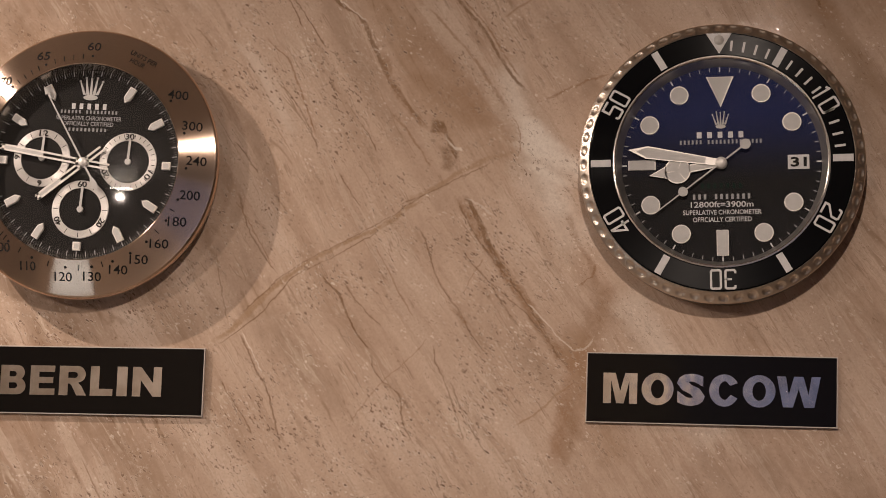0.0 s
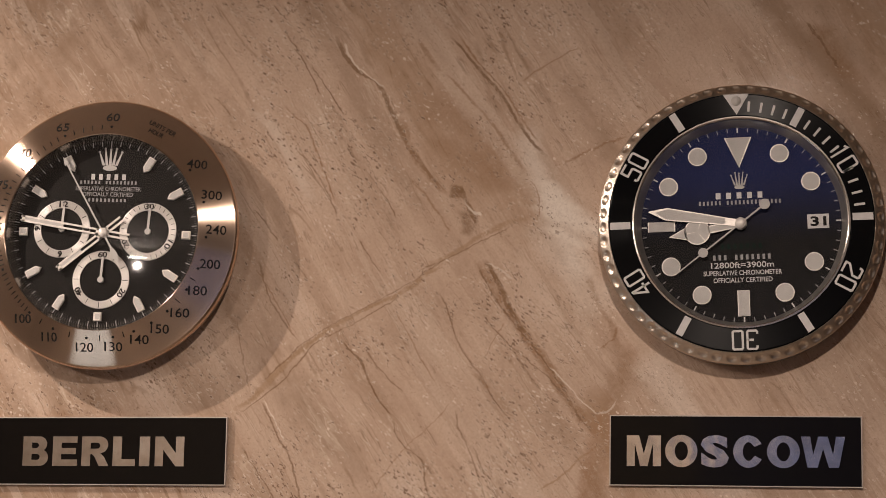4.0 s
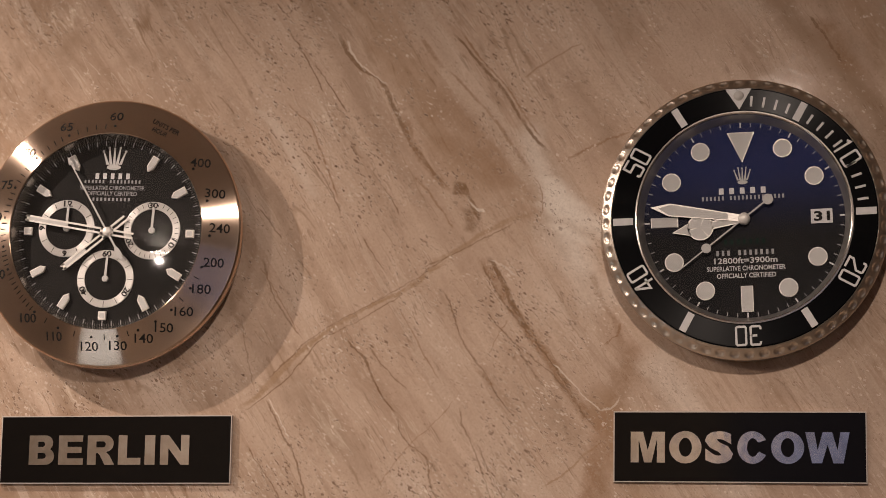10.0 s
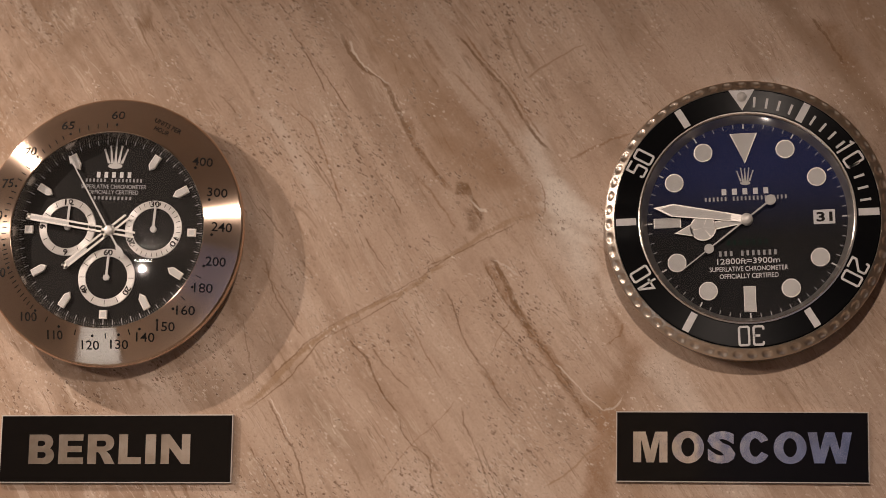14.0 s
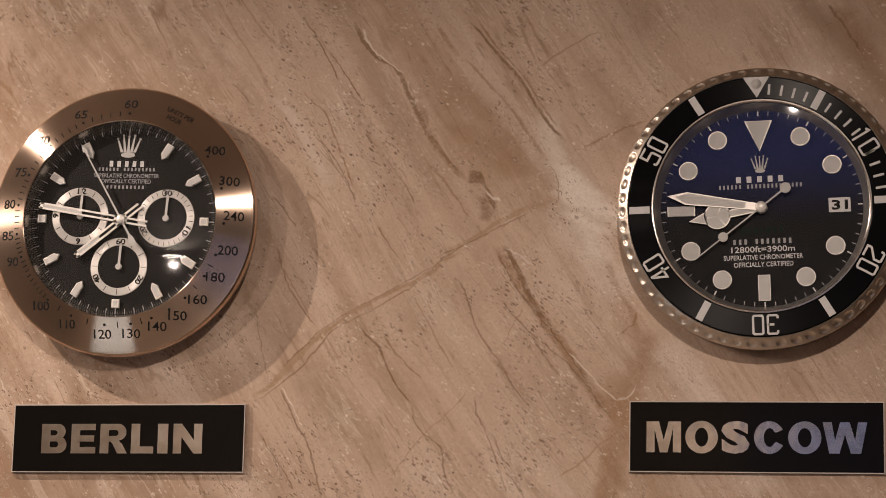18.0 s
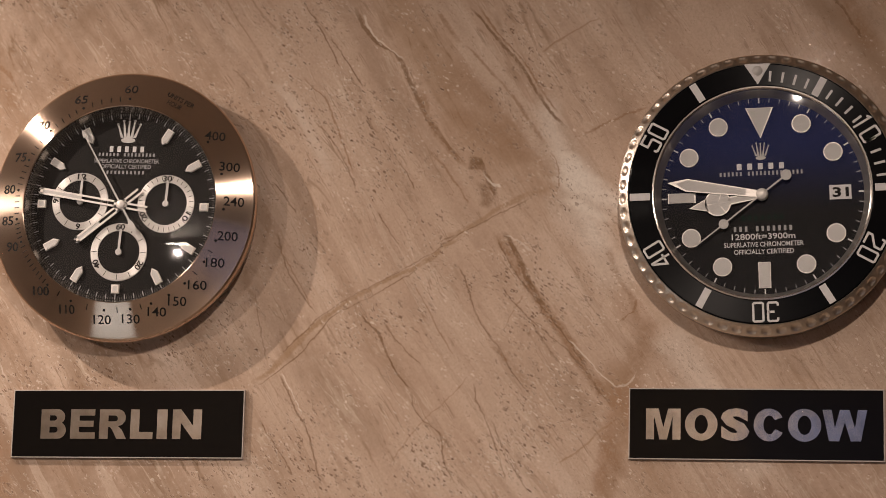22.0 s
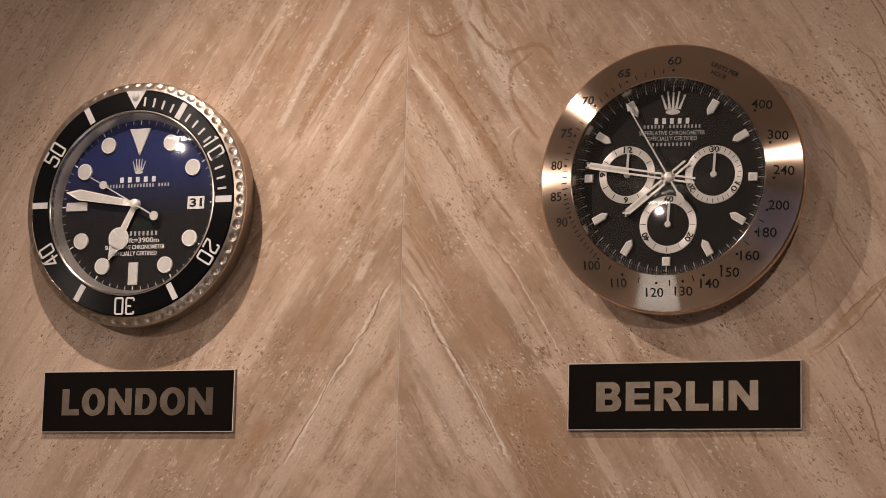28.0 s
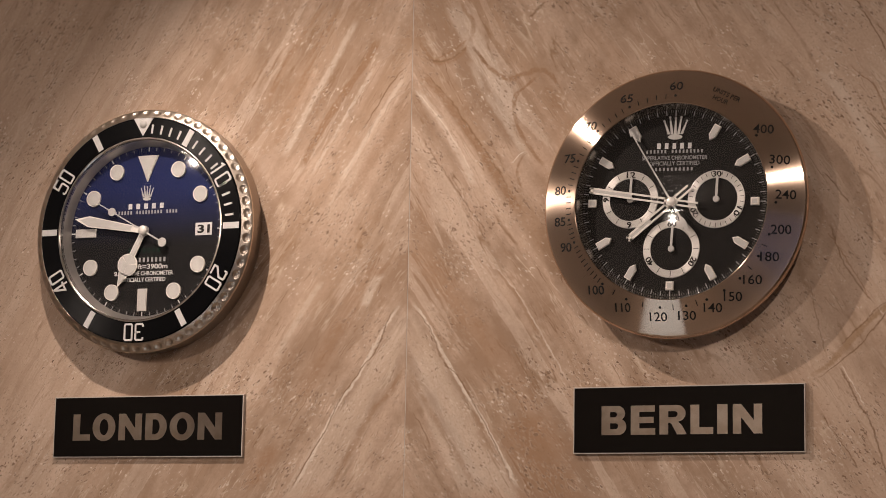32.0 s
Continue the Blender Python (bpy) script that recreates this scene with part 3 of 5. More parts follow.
        if rim:
            halo = n.math("MULTIPLY", n.step(n.math("SUBTRACT", d, n.math("MULTIPLY", r, 0.6)), -soft, soft, 1.0, 0.0), mask)
            c = n.mix(n.math("MULTIPLY", halo, rim), c, (0.74, 0.64, 0.54))
        return n.mix(n.math("MULTIPLY", pit, amount), c, dark), pit

    sparse = n.step(u, 0.92, 1.2, 1.0, 0.25)           # few pores far from the joint
    swarm = n.step(n.noise(p0, 9.0, 5.0, 0.7), 0.44, 0.60)
    swarm2 = n.step(n.noise(p0, 6.0, 4.0, 0.65), 0.47, 0.60)
    swarm3 = n.step(n.noise(p0, 12.0, 5.0, 0.7), 0.46, 0.64)
    col, dots = grains(col, 430.0, 300.0, 15.0, 0.50, 0.08, n.step(mottle, 0.47, 0.60), (0.25, 0.155, 0.094), 0.52, 0.0)
    col, flecks = grains(col, 300.0, 190.0, 8.0, 0.50, 0.06, swarm3, (0.80, 0.70, 0.60), 0.75, 0.0)
    col, pores = grains(col, 390.0, 190.0, 0.0, 0.62, 0.05, n.math("MULTIPLY", swarm, sparse), (0.17, 0.092, 0.05), 0.85, 0.30)
    col, pores2 = grains(col, 240.0, 110.0, 4.0, 0.30, 0.05, n.math("MULTIPLY", swarm2, sparse), (0.13, 0.07, 0.04), 0.9, 0.40)
    col = n.mix(n.step(speck, 0.40, 0.66, 0.0, 0.18), col, (0.30, 0.20, 0.13))
    rough = n.math("ADD", n.step(cloud, 0.3, 0.7, 0.055, 0.085), n.math("MULTIPLY", pores, 0.3))
    n.set(Base_Color=col, Roughness=rough, Specular_IOR_Level=n.step(mottle, 0.38, 0.6, 0.12, 0.24))
    n.bump(n.math("ADD", n.math("MULTIPLY", n.math("ADD", pores, pores2), -1.0), n.math("MULTIPLY", mid, 0.25)), 0.25, 0.0006)
    return n.mat


DATUM = 1.87          # height of the middle of the name plates
JOINT = -0.406        # the joint between the two book-matched slabs
SLAB_W = 1.72

STEEL = brushed("brushed_steel", (0.74, 0.56, 0.435), 0.17, 1.0)
STEEL_SIDE = brushed("satin_steel_case", (0.50, 0.43, 0.37), 0.34, 0.5)
SATIN = brushed("satin_steel_ring", (0.66, 0.61, 0.56), 0.24, 0.6)
CHROME = plain("polished_chrome", (0.74, 0.69, 0.64), 0.10, 1.0, 0.03)


def mirror_foil():
    """Mirrored foil that is not quite flat."""
    n = Nodes("mirror_foil_letters")
    p = n.node("ShaderNodeTexCoord", 3)
    waves = n.noise(p, 22.0, 2.0)
    n.set(Base_Color=n.mix(n.step(n.noise(p, 60.0, 4.0), 0.35, 0.65), (0.66, 0.62, 0.58), (0.78, 0.745, 0.71)), Metallic=1.0,
          Roughness=n.step(n.noise(p, 35.0, 4.0), 0.3, 0.7, 0.05, 0.12))
    n.bump(waves, 0.10, 0.004)
    return n.mat


MIRROR = mirror_foil()
BLACK_RING = brushed("black_lacquered_ring", (0.004, 0.004, 0.0045), 0.24, 1.0)
BLACK_RING.node_tree.nodes["Principled BSDF"].inputs["Metallic"].default_value = 0.0
BLACK_RING.node_tree.nodes["Principled BSDF"].inputs["Specular IOR Level"].default_value = 0.05
BLACK_PRINT = plain("black_print", (0.018, 0.016, 0.015), 0.8, shine=0.1)
WHITE_PRINT = plain("white_print", (0.66, 0.64, 0.63), 0.55)
GREY_PRINT = plain("grey_print", (0.36, 0.35, 0.35), 0.55)
DIM_PRINT = plain("dim_grey_print", (0.15, 0.145, 0.14), 0.6)
GREEN_PRINT = plain("dark_green_print", (0.012, 0.030, 0.022), 0.85, shine=0.1)
LUME = plain("pale_luminous_paint", (0.52, 0.50, 0.475), 0.6)
SILVER_RING = brushed("silver_subdial_ring", (0.56, 0.53, 0.50), 0.36, 0.9)
SILVER_RING.node_tree.nodes["Principled BSDF"].inputs["Metallic"].default_value = 0.45
DIAL_BLACK = plain("matt_black_dial", (0.012, 0.0105, 0.0095), 0.6, 0.0, 0.02, 0.12)
ACRYLIC = plain("black_gloss_acrylic", (0.0070, 0.0058, 0.0052), 0.07, 0.0, 0.04, 0.16)
CLEAR_EDGE = plain("milky_acrylic_edge", (0.58, 0.52, 0.47), 0.15)
ROOM_PAINT = plain("warm_room_paint", (0.50, 0.425, 0.355), 0.8)
CEILING_PAINT = plain("ceiling_paint", (0.34, 0.29, 0.24), 0.85)
CARPET = plain("brown_floor_stone", (0.36, 0.30, 0.24), 0.35)
MARBLE, MARBLE_LEFT = marble_material(False), marble_material(True)


def dial_blue():
    n = Nodes("blue_to_black_dial")
    p = n.node("ShaderNodeTexCoord", 3)
    sep = n.tree.nodes.new("ShaderNodeSeparateXYZ")
    n.put(sep.inputs[0], p)
    grainy = n.noise(p, 700.0, 2.0)
    f = n.math("ADD", n.step(sep.outputs[2], -0.028, 0.078), n.math("MULTIPLY", n.math("SUBTRACT", grainy, 0.5), 0.03))
    n.set(Base_Color=n.mix(f, (0.010, 0.0095, 0.010), (0.014, 0.021, 0.085)), Roughness=0.6, Specular_IOR_Level=0.12)
    return n.mat


RIM_STEEL = plain("champagne_satin_steel", (0.86, 0.75, 0.64), 0.36, 1.0, 0.05)
REFLECTOR = plain("pale_satin_ring", (0.52, 0.49, 0.46), 0.34, 0.85, 0.04)
POINTER = plain("pale_satin_metal", (0.72, 0.68, 0.63), 0.42, 0.35, 0.04)


def clear_glass():
    """A thin flat pane: clear straight through, with the mirror sheen of glass."""
    n = Nodes("clock_glass")
    n.tree.nodes.remove(n.bsdf)
    sheen = n.node("ShaderNodeBsdfGlossy", 0, {"Color": (1.0, 1.0, 1.0), "Roughness": 0.01})
    clear = n.node("ShaderNodeBsdfTransparent", 0, {"Color": (1.0, 1.0, 1.0)})
    pane = n.node("ShaderNodeMixShader", 0, {0: n.node("ShaderNodeFresnel", 0, {"IOR": 1.36}), 1: clear, 2: sheen})
    n.put(n.tree.nodes["Material Output"].inputs[0], pane)
    return n.mat


def glowing(name, colour, strength):
    n = Nodes(name)
    return n.set(Base_Color=(0.03, 0.03, 0.03), Emission_Color=colour, Emission_Strength=strength)


DIAL_BLUE = dial_blue()
GLASS = clear_glass()
LAMP_LENS = glowing("lamp_lens", (1.0, 0.86, 0.72), 30.0)
DISPLAY = glowing("pale_screen", (0.78, 0.90, 1.0), 1.6)
SKY_PANE = glowing("daylight_window_pane", (0.27, 0.33, 0.70), 0.19)

# ---- mesh helpers ----


def mesh_object(name, bm, material, sharp=24):
    bmesh.ops.recalc_face_normals(bm, faces=bm.faces)
    data = bpy.data.meshes.new(name)
    bm.to_mesh(data)
    bm.free()
    for poly in data.polygons:
        poly.use_smooth = True
    data.set_sharp_from_angle(angle=radians(sharp))
    if material:
        data.materials.append(material)
    return new(name, data)


def part(name, bm, material, parent, label="", at=None, sharp=24):
    ob = mesh_object(name, bm, material, sharp)
    ob.parent = parent
    if at is not None:
        ob.matrix_basis = at
    if label:
        tagged(ob, label)
    return ob


def box(x0, x1, y0, y1, z0, z1, bevel=0.0):
    bm = bmesh.new()
    bmesh.ops.create_cube(bm, size=1.0, matrix=Matrix.Translation(((x0 + x1) / 2, (y0 + y1) / 2, (z0 + z1) / 2))
                          @ Matrix.Diagonal((x1 - x0, y1 - y0, z1 - z0, 1)))
    if bevel:
        bmesh.ops.bevel(bm, geom=list(bm.edges), offset=bevel, segments=1, affect="EDGES")
    return bm


def lathe(profile, seg=128, wave=None):
    """Turns (radius, height off the wall) pairs round the clock's axis, which points out of the wall. wave(radius, height, angle) bends the radius."""
    bm = bmesh.new()
    rings = []
    for r, h in profile:
        if r < 1e-6:
            rings.append([bm.verts.new((0, -h, 0))])
            continue
        ring = []
        for k in range(seg):
            a = 2 * math.pi * k / seg
            q = wave(r, h, a) if wave else r
            ring.append(bm.verts.new((q * math.sin(a), -h, q * math.cos(a))))
        rings.append(ring)
    for a, b in zip(rings, rings[1:]):
        for k in range(seg):
            j = (k + 1) % seg
            if len(a) == 1:
                bm.faces.new((a[0], b[k], b[j]))
            elif len(b) == 1:
                bm.faces.new((a[k], b[0], a[j]))
            else:
                bm.faces.new((a[k], b[k], b[j], a[j]))
    return bm


def prism(points, h0, h1, bevel=0.0):
    """An outline of (x, z) points, thick from height h0 to h1 off the wall."""
    bm = bmesh.new()
    low = [bm.verts.new((x, -h0, z)) for x, z in points]
    top = [bm.verts.new((x, -h1, z)) for x, z in points]
    bm.faces.new(low[::-1])
    face = bm.faces.new(top)
    for k in range(len(points)):
        j = (k + 1) % len(points)
        bm.faces.new((low[k], low[j], top[j], top[k]))
    if bevel:
        bmesh.ops.bevel(bm, geom=list(face.edges), offset=bevel, segments=1, affect="EDGES")
    return bm


def rect(x0, x1, z0, z1):
    return [(x0, z0), (x1, z0), (x1, z1), (x0, z1)]


def polar(angle, r):
    """A place on the dial: degrees clockwise from twelve."""
    a = radians(angle)
    return r * math.sin(a), r * math.cos(a)


def spun(angle, r=0.0, h=0.0, turn=None):
    """A pose at that angle and radius on the dial, its top outwards (or turned by turn degrees, clockwise)."""
    x, z = polar(angle, r)
    return pose(x, -h, z, 0, angle if turn is None else turn, 0)


def joined(pieces):
    bm = bmesh.new()
    for piece in pieces:
        data = bpy.data.meshes.new("piece")
        piece.to_mesh(data)
        piece.free()
        bm.from_mesh(data)
        bpy.data.meshes.remove(data)
    return bm


def curve_mesh(curve, h0, h1):
    """Fills a flat curve or text and stands it up on the dial, thick from h0 to h1."""
    curve.dimensions, curve.fill_mode, curve.extrude = "2D", "BOTH", (h1 - h0) / 2
    ob = bpy.data.objects.new("shape", curve)
    scene.collection.objects.link(ob)
    data = bpy.data.meshes.new_from_object(ob.evaluated_get(bpy.context.evaluated_depsgraph_get()))
    bm = bmesh.new()
    bm.from_mesh(data)
    bpy.data.objects.remove(ob)
    bpy.data.meshes.remove(data)
    bmesh.ops.transform(bm, matrix=Matrix.Translation((0, -(h0 + h1) / 2, 0)) @ Matrix.Rotation(radians(90), 4, "X"), verts=bm.verts)
    return bm


def text_mesh(body, height, width, h0, h1, bold=0.0, shear=0.0):
    """Words in the built-in font, capitals of that height, squeezed to that width, centred."""
    curve = bpy.data.curves.new("words", "FONT")
    curve.body, curve.size, curve.offset, curve.shear, curve.resolution_u = body, 1.0, bold, shear, 3
    bm = curve_mesh(curve, 0.0, 0.02)
    xs, zs = [v.co.x for v in bm.verts], [v.co.z for v in bm.verts]
    kx, kz = width / (max(xs) - min(xs)), height / (max(zs) - min(zs))
    cx, cz = (max(xs) + min(xs)) / 2, (max(zs) + min(zs)) / 2
    for v in bm.verts:
        v.co = ((v.co.x - cx) * kx, -h0 if v.co.y > -0.01 else -h1, (v.co.z - cz) * kz)
    return bm


def bar_words(lengths, height, width, h0, h1):
    """A line of plain bars, one for each letter, with a gap between words."""
    total = sum(lengths) + len(lengths) - 1
    step = width / (total + 0.0)
    pieces, x = [], -width / 2
    for count in lengths:
        for k in range(count):
            pieces.append(prism(rect(x + step * 0.20, x + step * 0.66, -height * 0.42, height * 0.42), h0, h1))
            x += step
        x += step
    return joined(pieces)


def shifted(bm, x, z):
    bmesh.ops.translate(bm, vec=(x, 0, z), verts=bm.verts)
    return bm


# ---- the room ----


def build_room():
    x0, x1, y0 = -3.9, 4.1, -7.0
    floor = mesh_object("floor", box(x0, x1, y0, 0.2, -0.12, 0.0), CARPET)
    tagged(floor, "brown polished stone floor", "floor", kind="structure")
    top = mesh_object("ceiling", box(x0, x1, y0, 0.2, ROOM_H, ROOM_H + 0.12), CEILING_PAINT)
    tagged(top, "plain cream painted ceiling", "ceiling", kind="structure")
    for name, dims in (("wall_west", (x0 - 0.15, x0, y0, 0.2, 0, ROOM_H)), ("wall_east", (x1, x1 + 0.15, y0, 0.2, 0, ROOM_H))):
        tagged(mesh_object(name, box(*dims), ROOM_PAINT), "plain warm painted side wall", "wall", kind="structure")
    # the wall behind has a bluish lit opening, which the name plates mirror
    wx0, wx1, wz0, wz1 = 0.55, 3.4, 0.4, 2.78
    pieces = [box(x0, wx0, y0 - 0.15, y0, 0, ROOM_H), box(wx1, x1, y0 - 0.15, y0, 0, ROOM_H),
              box(wx0, wx1, y0 - 0.15, y0, wz1, ROOM_H), box(wx0, wx1, y0 - 0.15, y0, 0, wz0)]
    tagged(mesh_object("wall_south", joined(pieces), ROOM_PAINT), "plain warm painted rear wall", "wall", kind="structure")
    window = new("window_1")
    tagged(window, "wide window with bluish evening light", "window", kind="structure")
    part("pane", box(wx0, wx1, y0 - 0.10, y0 - 0.08, wz0, wz1), SKY_PANE, window)


def build_marble_wall():
    wall = new("wall_north")
    tagged(wall, "polished beige veined marble wall, slabs book-matched at a joint", "wall", kind="structure")
    for a, b in ((JOINT - SLAB_W * 2, JOINT - SLAB_W), (JOINT - SLAB_W, JOINT), (JOINT, JOINT + SLAB_W), (JOINT + SLAB_W, JOINT + SLAB_W * 2 + 1.1)):
        bm = box(a + 0.0005, b - 0.0005, 0.0, 0.03, 0.002, ROOM_H - 0.002)
        bmesh.ops.bevel(bm, geom=[e for e in bm.edges if all(v.co.y < 0.001 for v in e.verts)], offset=0.00015, segments=1, affect="EDGES")
        part("marble_slab", bm, MARBLE if a > JOINT - 0.01 else MARBLE_LEFT, wall)
    part("joint_filler", box(JOINT - 0.0005, JOINT + 0.0005, 0.0004, 0.03, 0.002, ROOM_H - 0.002), CLEAR_EDGE, wall, "thin pale joint between the slabs")
    part("backing", box(-3.9, 4.1, 0.032, 0.2, 0, ROOM_H), CLEAR_EDGE, wall, "grey joint filler behind the slabs")


def build_ceiling_spot(x, y):
    lamp = new("ceiling_spotlight")
    lamp.matrix_basis = pose(x, y, ROOM_H)
    tagged(lamp, "small round recessed ceiling spotlight, lit; two of the seven are added", "ceiling light", "ceiling spotlights")
    for name, prof, mat in (("rim", ((0.036, 0.0), (0.052, 0.0), (0.051, 0.006), (0.046, 0.008), (0.036, 0.003), (0.036, 0.0)), CHROME),
                            ("lens", ((0.0, 0.001), (0.036, 0.001), (0.036, 0.0025), (0.0, 0.0025)), LAMP_LENS)):
        bm = lathe(prof, 40)
        bmesh.ops.rotate(bm, cent=(0, 0, 0), matrix=Matrix.Rotation(radians(90), 3, "X"), verts=bm.verts)
        part(name, bm, mat, lamp)


def build_desk():
    """A reception desk below the clocks, out of view but mirrored in the bezel."""
    desk = new("reception_desk")
    desk.matrix_basis = pose(-0.6, -1.55, 0)
    tagged(desk, "low brown reception desk in front of the marble wall", "desk")
    part("desktop", box(-0.8, 0.8, -0.35, 0.35, 0.71, 0.75, 0.004), ROOM_PAINT, desk)
    for x in (-0.78, 0.75):
        part("side_panel", box(x, x + 0.03, -0.33, 0.33, 0.0, 0.71), ROOM_PAINT, desk)
    screen = new("computer_monitor")
    screen.matrix_basis = pose(-0.60, -1.45, 0.75)
    tagged(screen, "flat computer monitor, its screen glowing pale blue", "monitor")
    part("foot", box(-0.11, 0.11, -0.09, 0.09, 0.0, 0.012, 0.003), BLACK_PRINT, screen)
    part("neck", box(-0.02, 0.02, -0.015, 0.015, 0.012, 0.20), BLACK_PRINT, screen)
    tilt = pose(0, 0.02, 0.33, 18)
    part("housing", box(-0.27, 0.27, -0.03, 0.0, -0.17, 0.17, 0.004), BLACK_PRINT, screen, at=tilt)
    part("display", box(-0.255, 0.255, 0.0, 0.002, -0.155, 0.155), DISPLAY, screen, "glowing pale screen", at=tilt)


# ---- name plates ----


def arc(cx, cz, rx, rz, a0, a1, count=14):
    return [(cx + rx * math.cos(radians(a0 + (a1 - a0) * k / count)), cz + rz * math.sin(radians(a0 + (a1 - a0) * k / count))) for k in range(count + 1)]


def glyph(letter, w):
    """Outlines of a heavy capital, one unit high and w wide."""
    s = 0.31
    if letter == "I":
        return [rect(0, w, 0, 1)]
    if letter == "L":
        return [[(0, 0), (w, 0), (w, 0.235), (s, 0.235), (s, 1), (0, 1)]]
    if letter == "E":
        return [[(0, 0), (w, 0), (w, 0.22), (s, 0.22), (s, 0.40), (w * 0.93, 0.40), (w * 0.93, 0.61), (s, 0.61), (s, 0.785), (w * 0.98, 0.785), (w * 0.98, 1), (0, 1)]]
    if letter == "N":
        return [[(0, 0), (0.29, 0), (0.29, 0.55), (w - 0.29, 0), (w, 0), (w, 1), (w - 0.29, 1), (w - 0.29, 0.45), (0.29, 1), (0, 1)]]
    if letter == "M":
        return [[(0, 0), (0.26, 0), (0.26, 0.74), (w / 2 - 0.12, 0), (w / 2 + 0.12, 0), (w - 0.26, 0.74), (w - 0.26, 0), (w, 0), (w, 1),
                 (w - 0.40, 1), (w / 2, 0.40), (0.40, 1), (0, 1)]]
    if letter == "W":
        m = w / 2
        return [[(0.20, 0), (0.52, 0), (m, 0.60), (w - 0.52, 0), (w - 0.20, 0), (w, 1), (w - 0.29, 1), (w - 0.385, 0.42), (m + 0.15, 1), (m - 0.15, 1), (0.385, 0.42), (0.29, 1), (0, 1)]]
    if letter == "O":
        return [arc(w / 2, 0.5, w / 2, 0.525, 0, 356, 40), arc(w / 2, 0.5, w / 2 - 0.31, 0.305, 0, 356, 32)]
    if letter == "D":
        return [[(0, 0)] + arc(w - 0.46, 0.5, 0.46, 0.5, -90, 90, 22) + [(0, 1)],
                [(s, 0.225)] + arc(w - 0.49, 0.5, 0.185, 0.275, -90, 90, 16) + [(s, 0.775)]]
    if letter == "B":
        return [[(0, 0)] + arc(w - 0.30, 0.285, 0.30, 0.285, -90, 62, 16) + arc(w - 0.32, 0.74, 0.27, 0.26, -52, 90, 14) + [(0, 1)],
                [(s, 0.205)] + arc(w - 0.40, 0.305, 0.105, 0.10, -90, 90, 10) + [(s, 0.405)],
                [(s, 0.61)] + arc(w - 0.43, 0.70, 0.095, 0.09, -90, 90, 10) + [(s, 0.79)]]
    if letter == "R":
        return [[(0, 0), (s, 0), (s, 0.40), (s + 0.06, 0.40), (w - 0.52, 0.33), (w - 0.34, 0), (w, 0), (w - 0.17, 0.31), (w - 0.30, 0.43)]
                + arc(w - 0.34, 0.715, 0.30, 0.285, -60, 90, 16) + [(0, 1)],
                [(s, 0.59)] + arc(w - 0.42, 0.69, 0.10, 0.10, -90, 90, 10) + [(s, 0.79)]]
    if letter == "C":
        m = w / 2
        return [arc(m, 0.5, m, 0.525, 28, 332, 34) + [(w - 0.27, 0.36)] + arc(m + 0.01, 0.5, m - 0.30, 0.30, 320, 40, 26) + [(w - 0.28, 0.66)]]
    return []


def outline_mesh(loops, scale, x, z, h0, h1):
    curve = bpy.data.curves.new("outline", "CURVE")
    curve.dimensions = "2D"
    for loop in loops:
        sp = curve.splines.new("POLY")
        sp.points.add(len(loop) - 1)
        for k, (a, b) in enumerate(loop):
            sp.points[k].co = (x + a * scale, z + b * scale, 0, 1)
        sp.use_cyclic_u = True
    return curve_mesh(curve, h0, h1)


PLATE_W, PLATE_H, CAP = 0.3152, 0.0896, 0.0388


def build_plate(word, x, z, turn, left, starts, label):
    plate = new("name_plate")
    plate.matrix_basis = pose(x, 0, z, 0, turn, 0)
    tagged(plate, label, "name plate", "name plates under the clocks")
    w, h = PLATE_W / 2, PLATE_H / 2
    part("panel", box(-w + 0.0016, w - 0.0016, -0.0058, -0.0008, -h + 0.0016, h - 0.0016, 0.0004), ACRYLIC, plate)
    e = 0.0016
    for dims in ((-w, w, h - e, h), (-w, w, -h, -h + e), (-w, -w + e, -h + e, h - e), (w - e, w, -h + e, h - e)):
        part("edge_strip", box(dims[0], dims[1], -0.0052, 0.0, dims[2], dims[3], 0.0003), CLEAR_EDGE, plate, "milky clear acrylic edge")
    for letter, (a, b) in zip(word, starts):
        if letter == "S":
            bm = shifted(text_mesh("S", CAP * 1.05, (b - a) * CAP, 0.0058, 0.0066, 0.055), left + (a + b) / 2 * CAP, CAP / 2 - 0.0200)
        else:
            bm = outline_mesh(glyph(letter, b - a), CAP, left + a * CAP, -0.0200, 0.0058, 0.0066)
        part("letter", bm, MIRROR, plate)
    return plate


# ---- clocks ----


def emblem(x, z, w, h, h0, h1):
    """A plain fan of five tapered bars on an oval foot."""
    pieces = []
    for k in range(-2, 3):
        bx, tx = k * w * 0.13, k * w * 0.235
        top = h * (0.5 if k in (-1, 1) else 0.46 if k == 0 else 0.34)
        pieces.append(prism([(x + bx - w * 0.06, z - h * 0.26), (x + bx + w * 0.06, z - h * 0.26), (x + tx + w * 0.025, z + top), (x + tx - w * 0.025, z + top)], h0, h1))
        pieces.append(prism(arc(x + tx, z + top, w * 0.05, w * 0.05, 0, 330, 11), h0, h1))
    pieces.append(prism(arc(x, z - h * 0.38, w * 0.30, h * 0.12, 0, 345, 23), h0, h1))
    return joined(pieces)


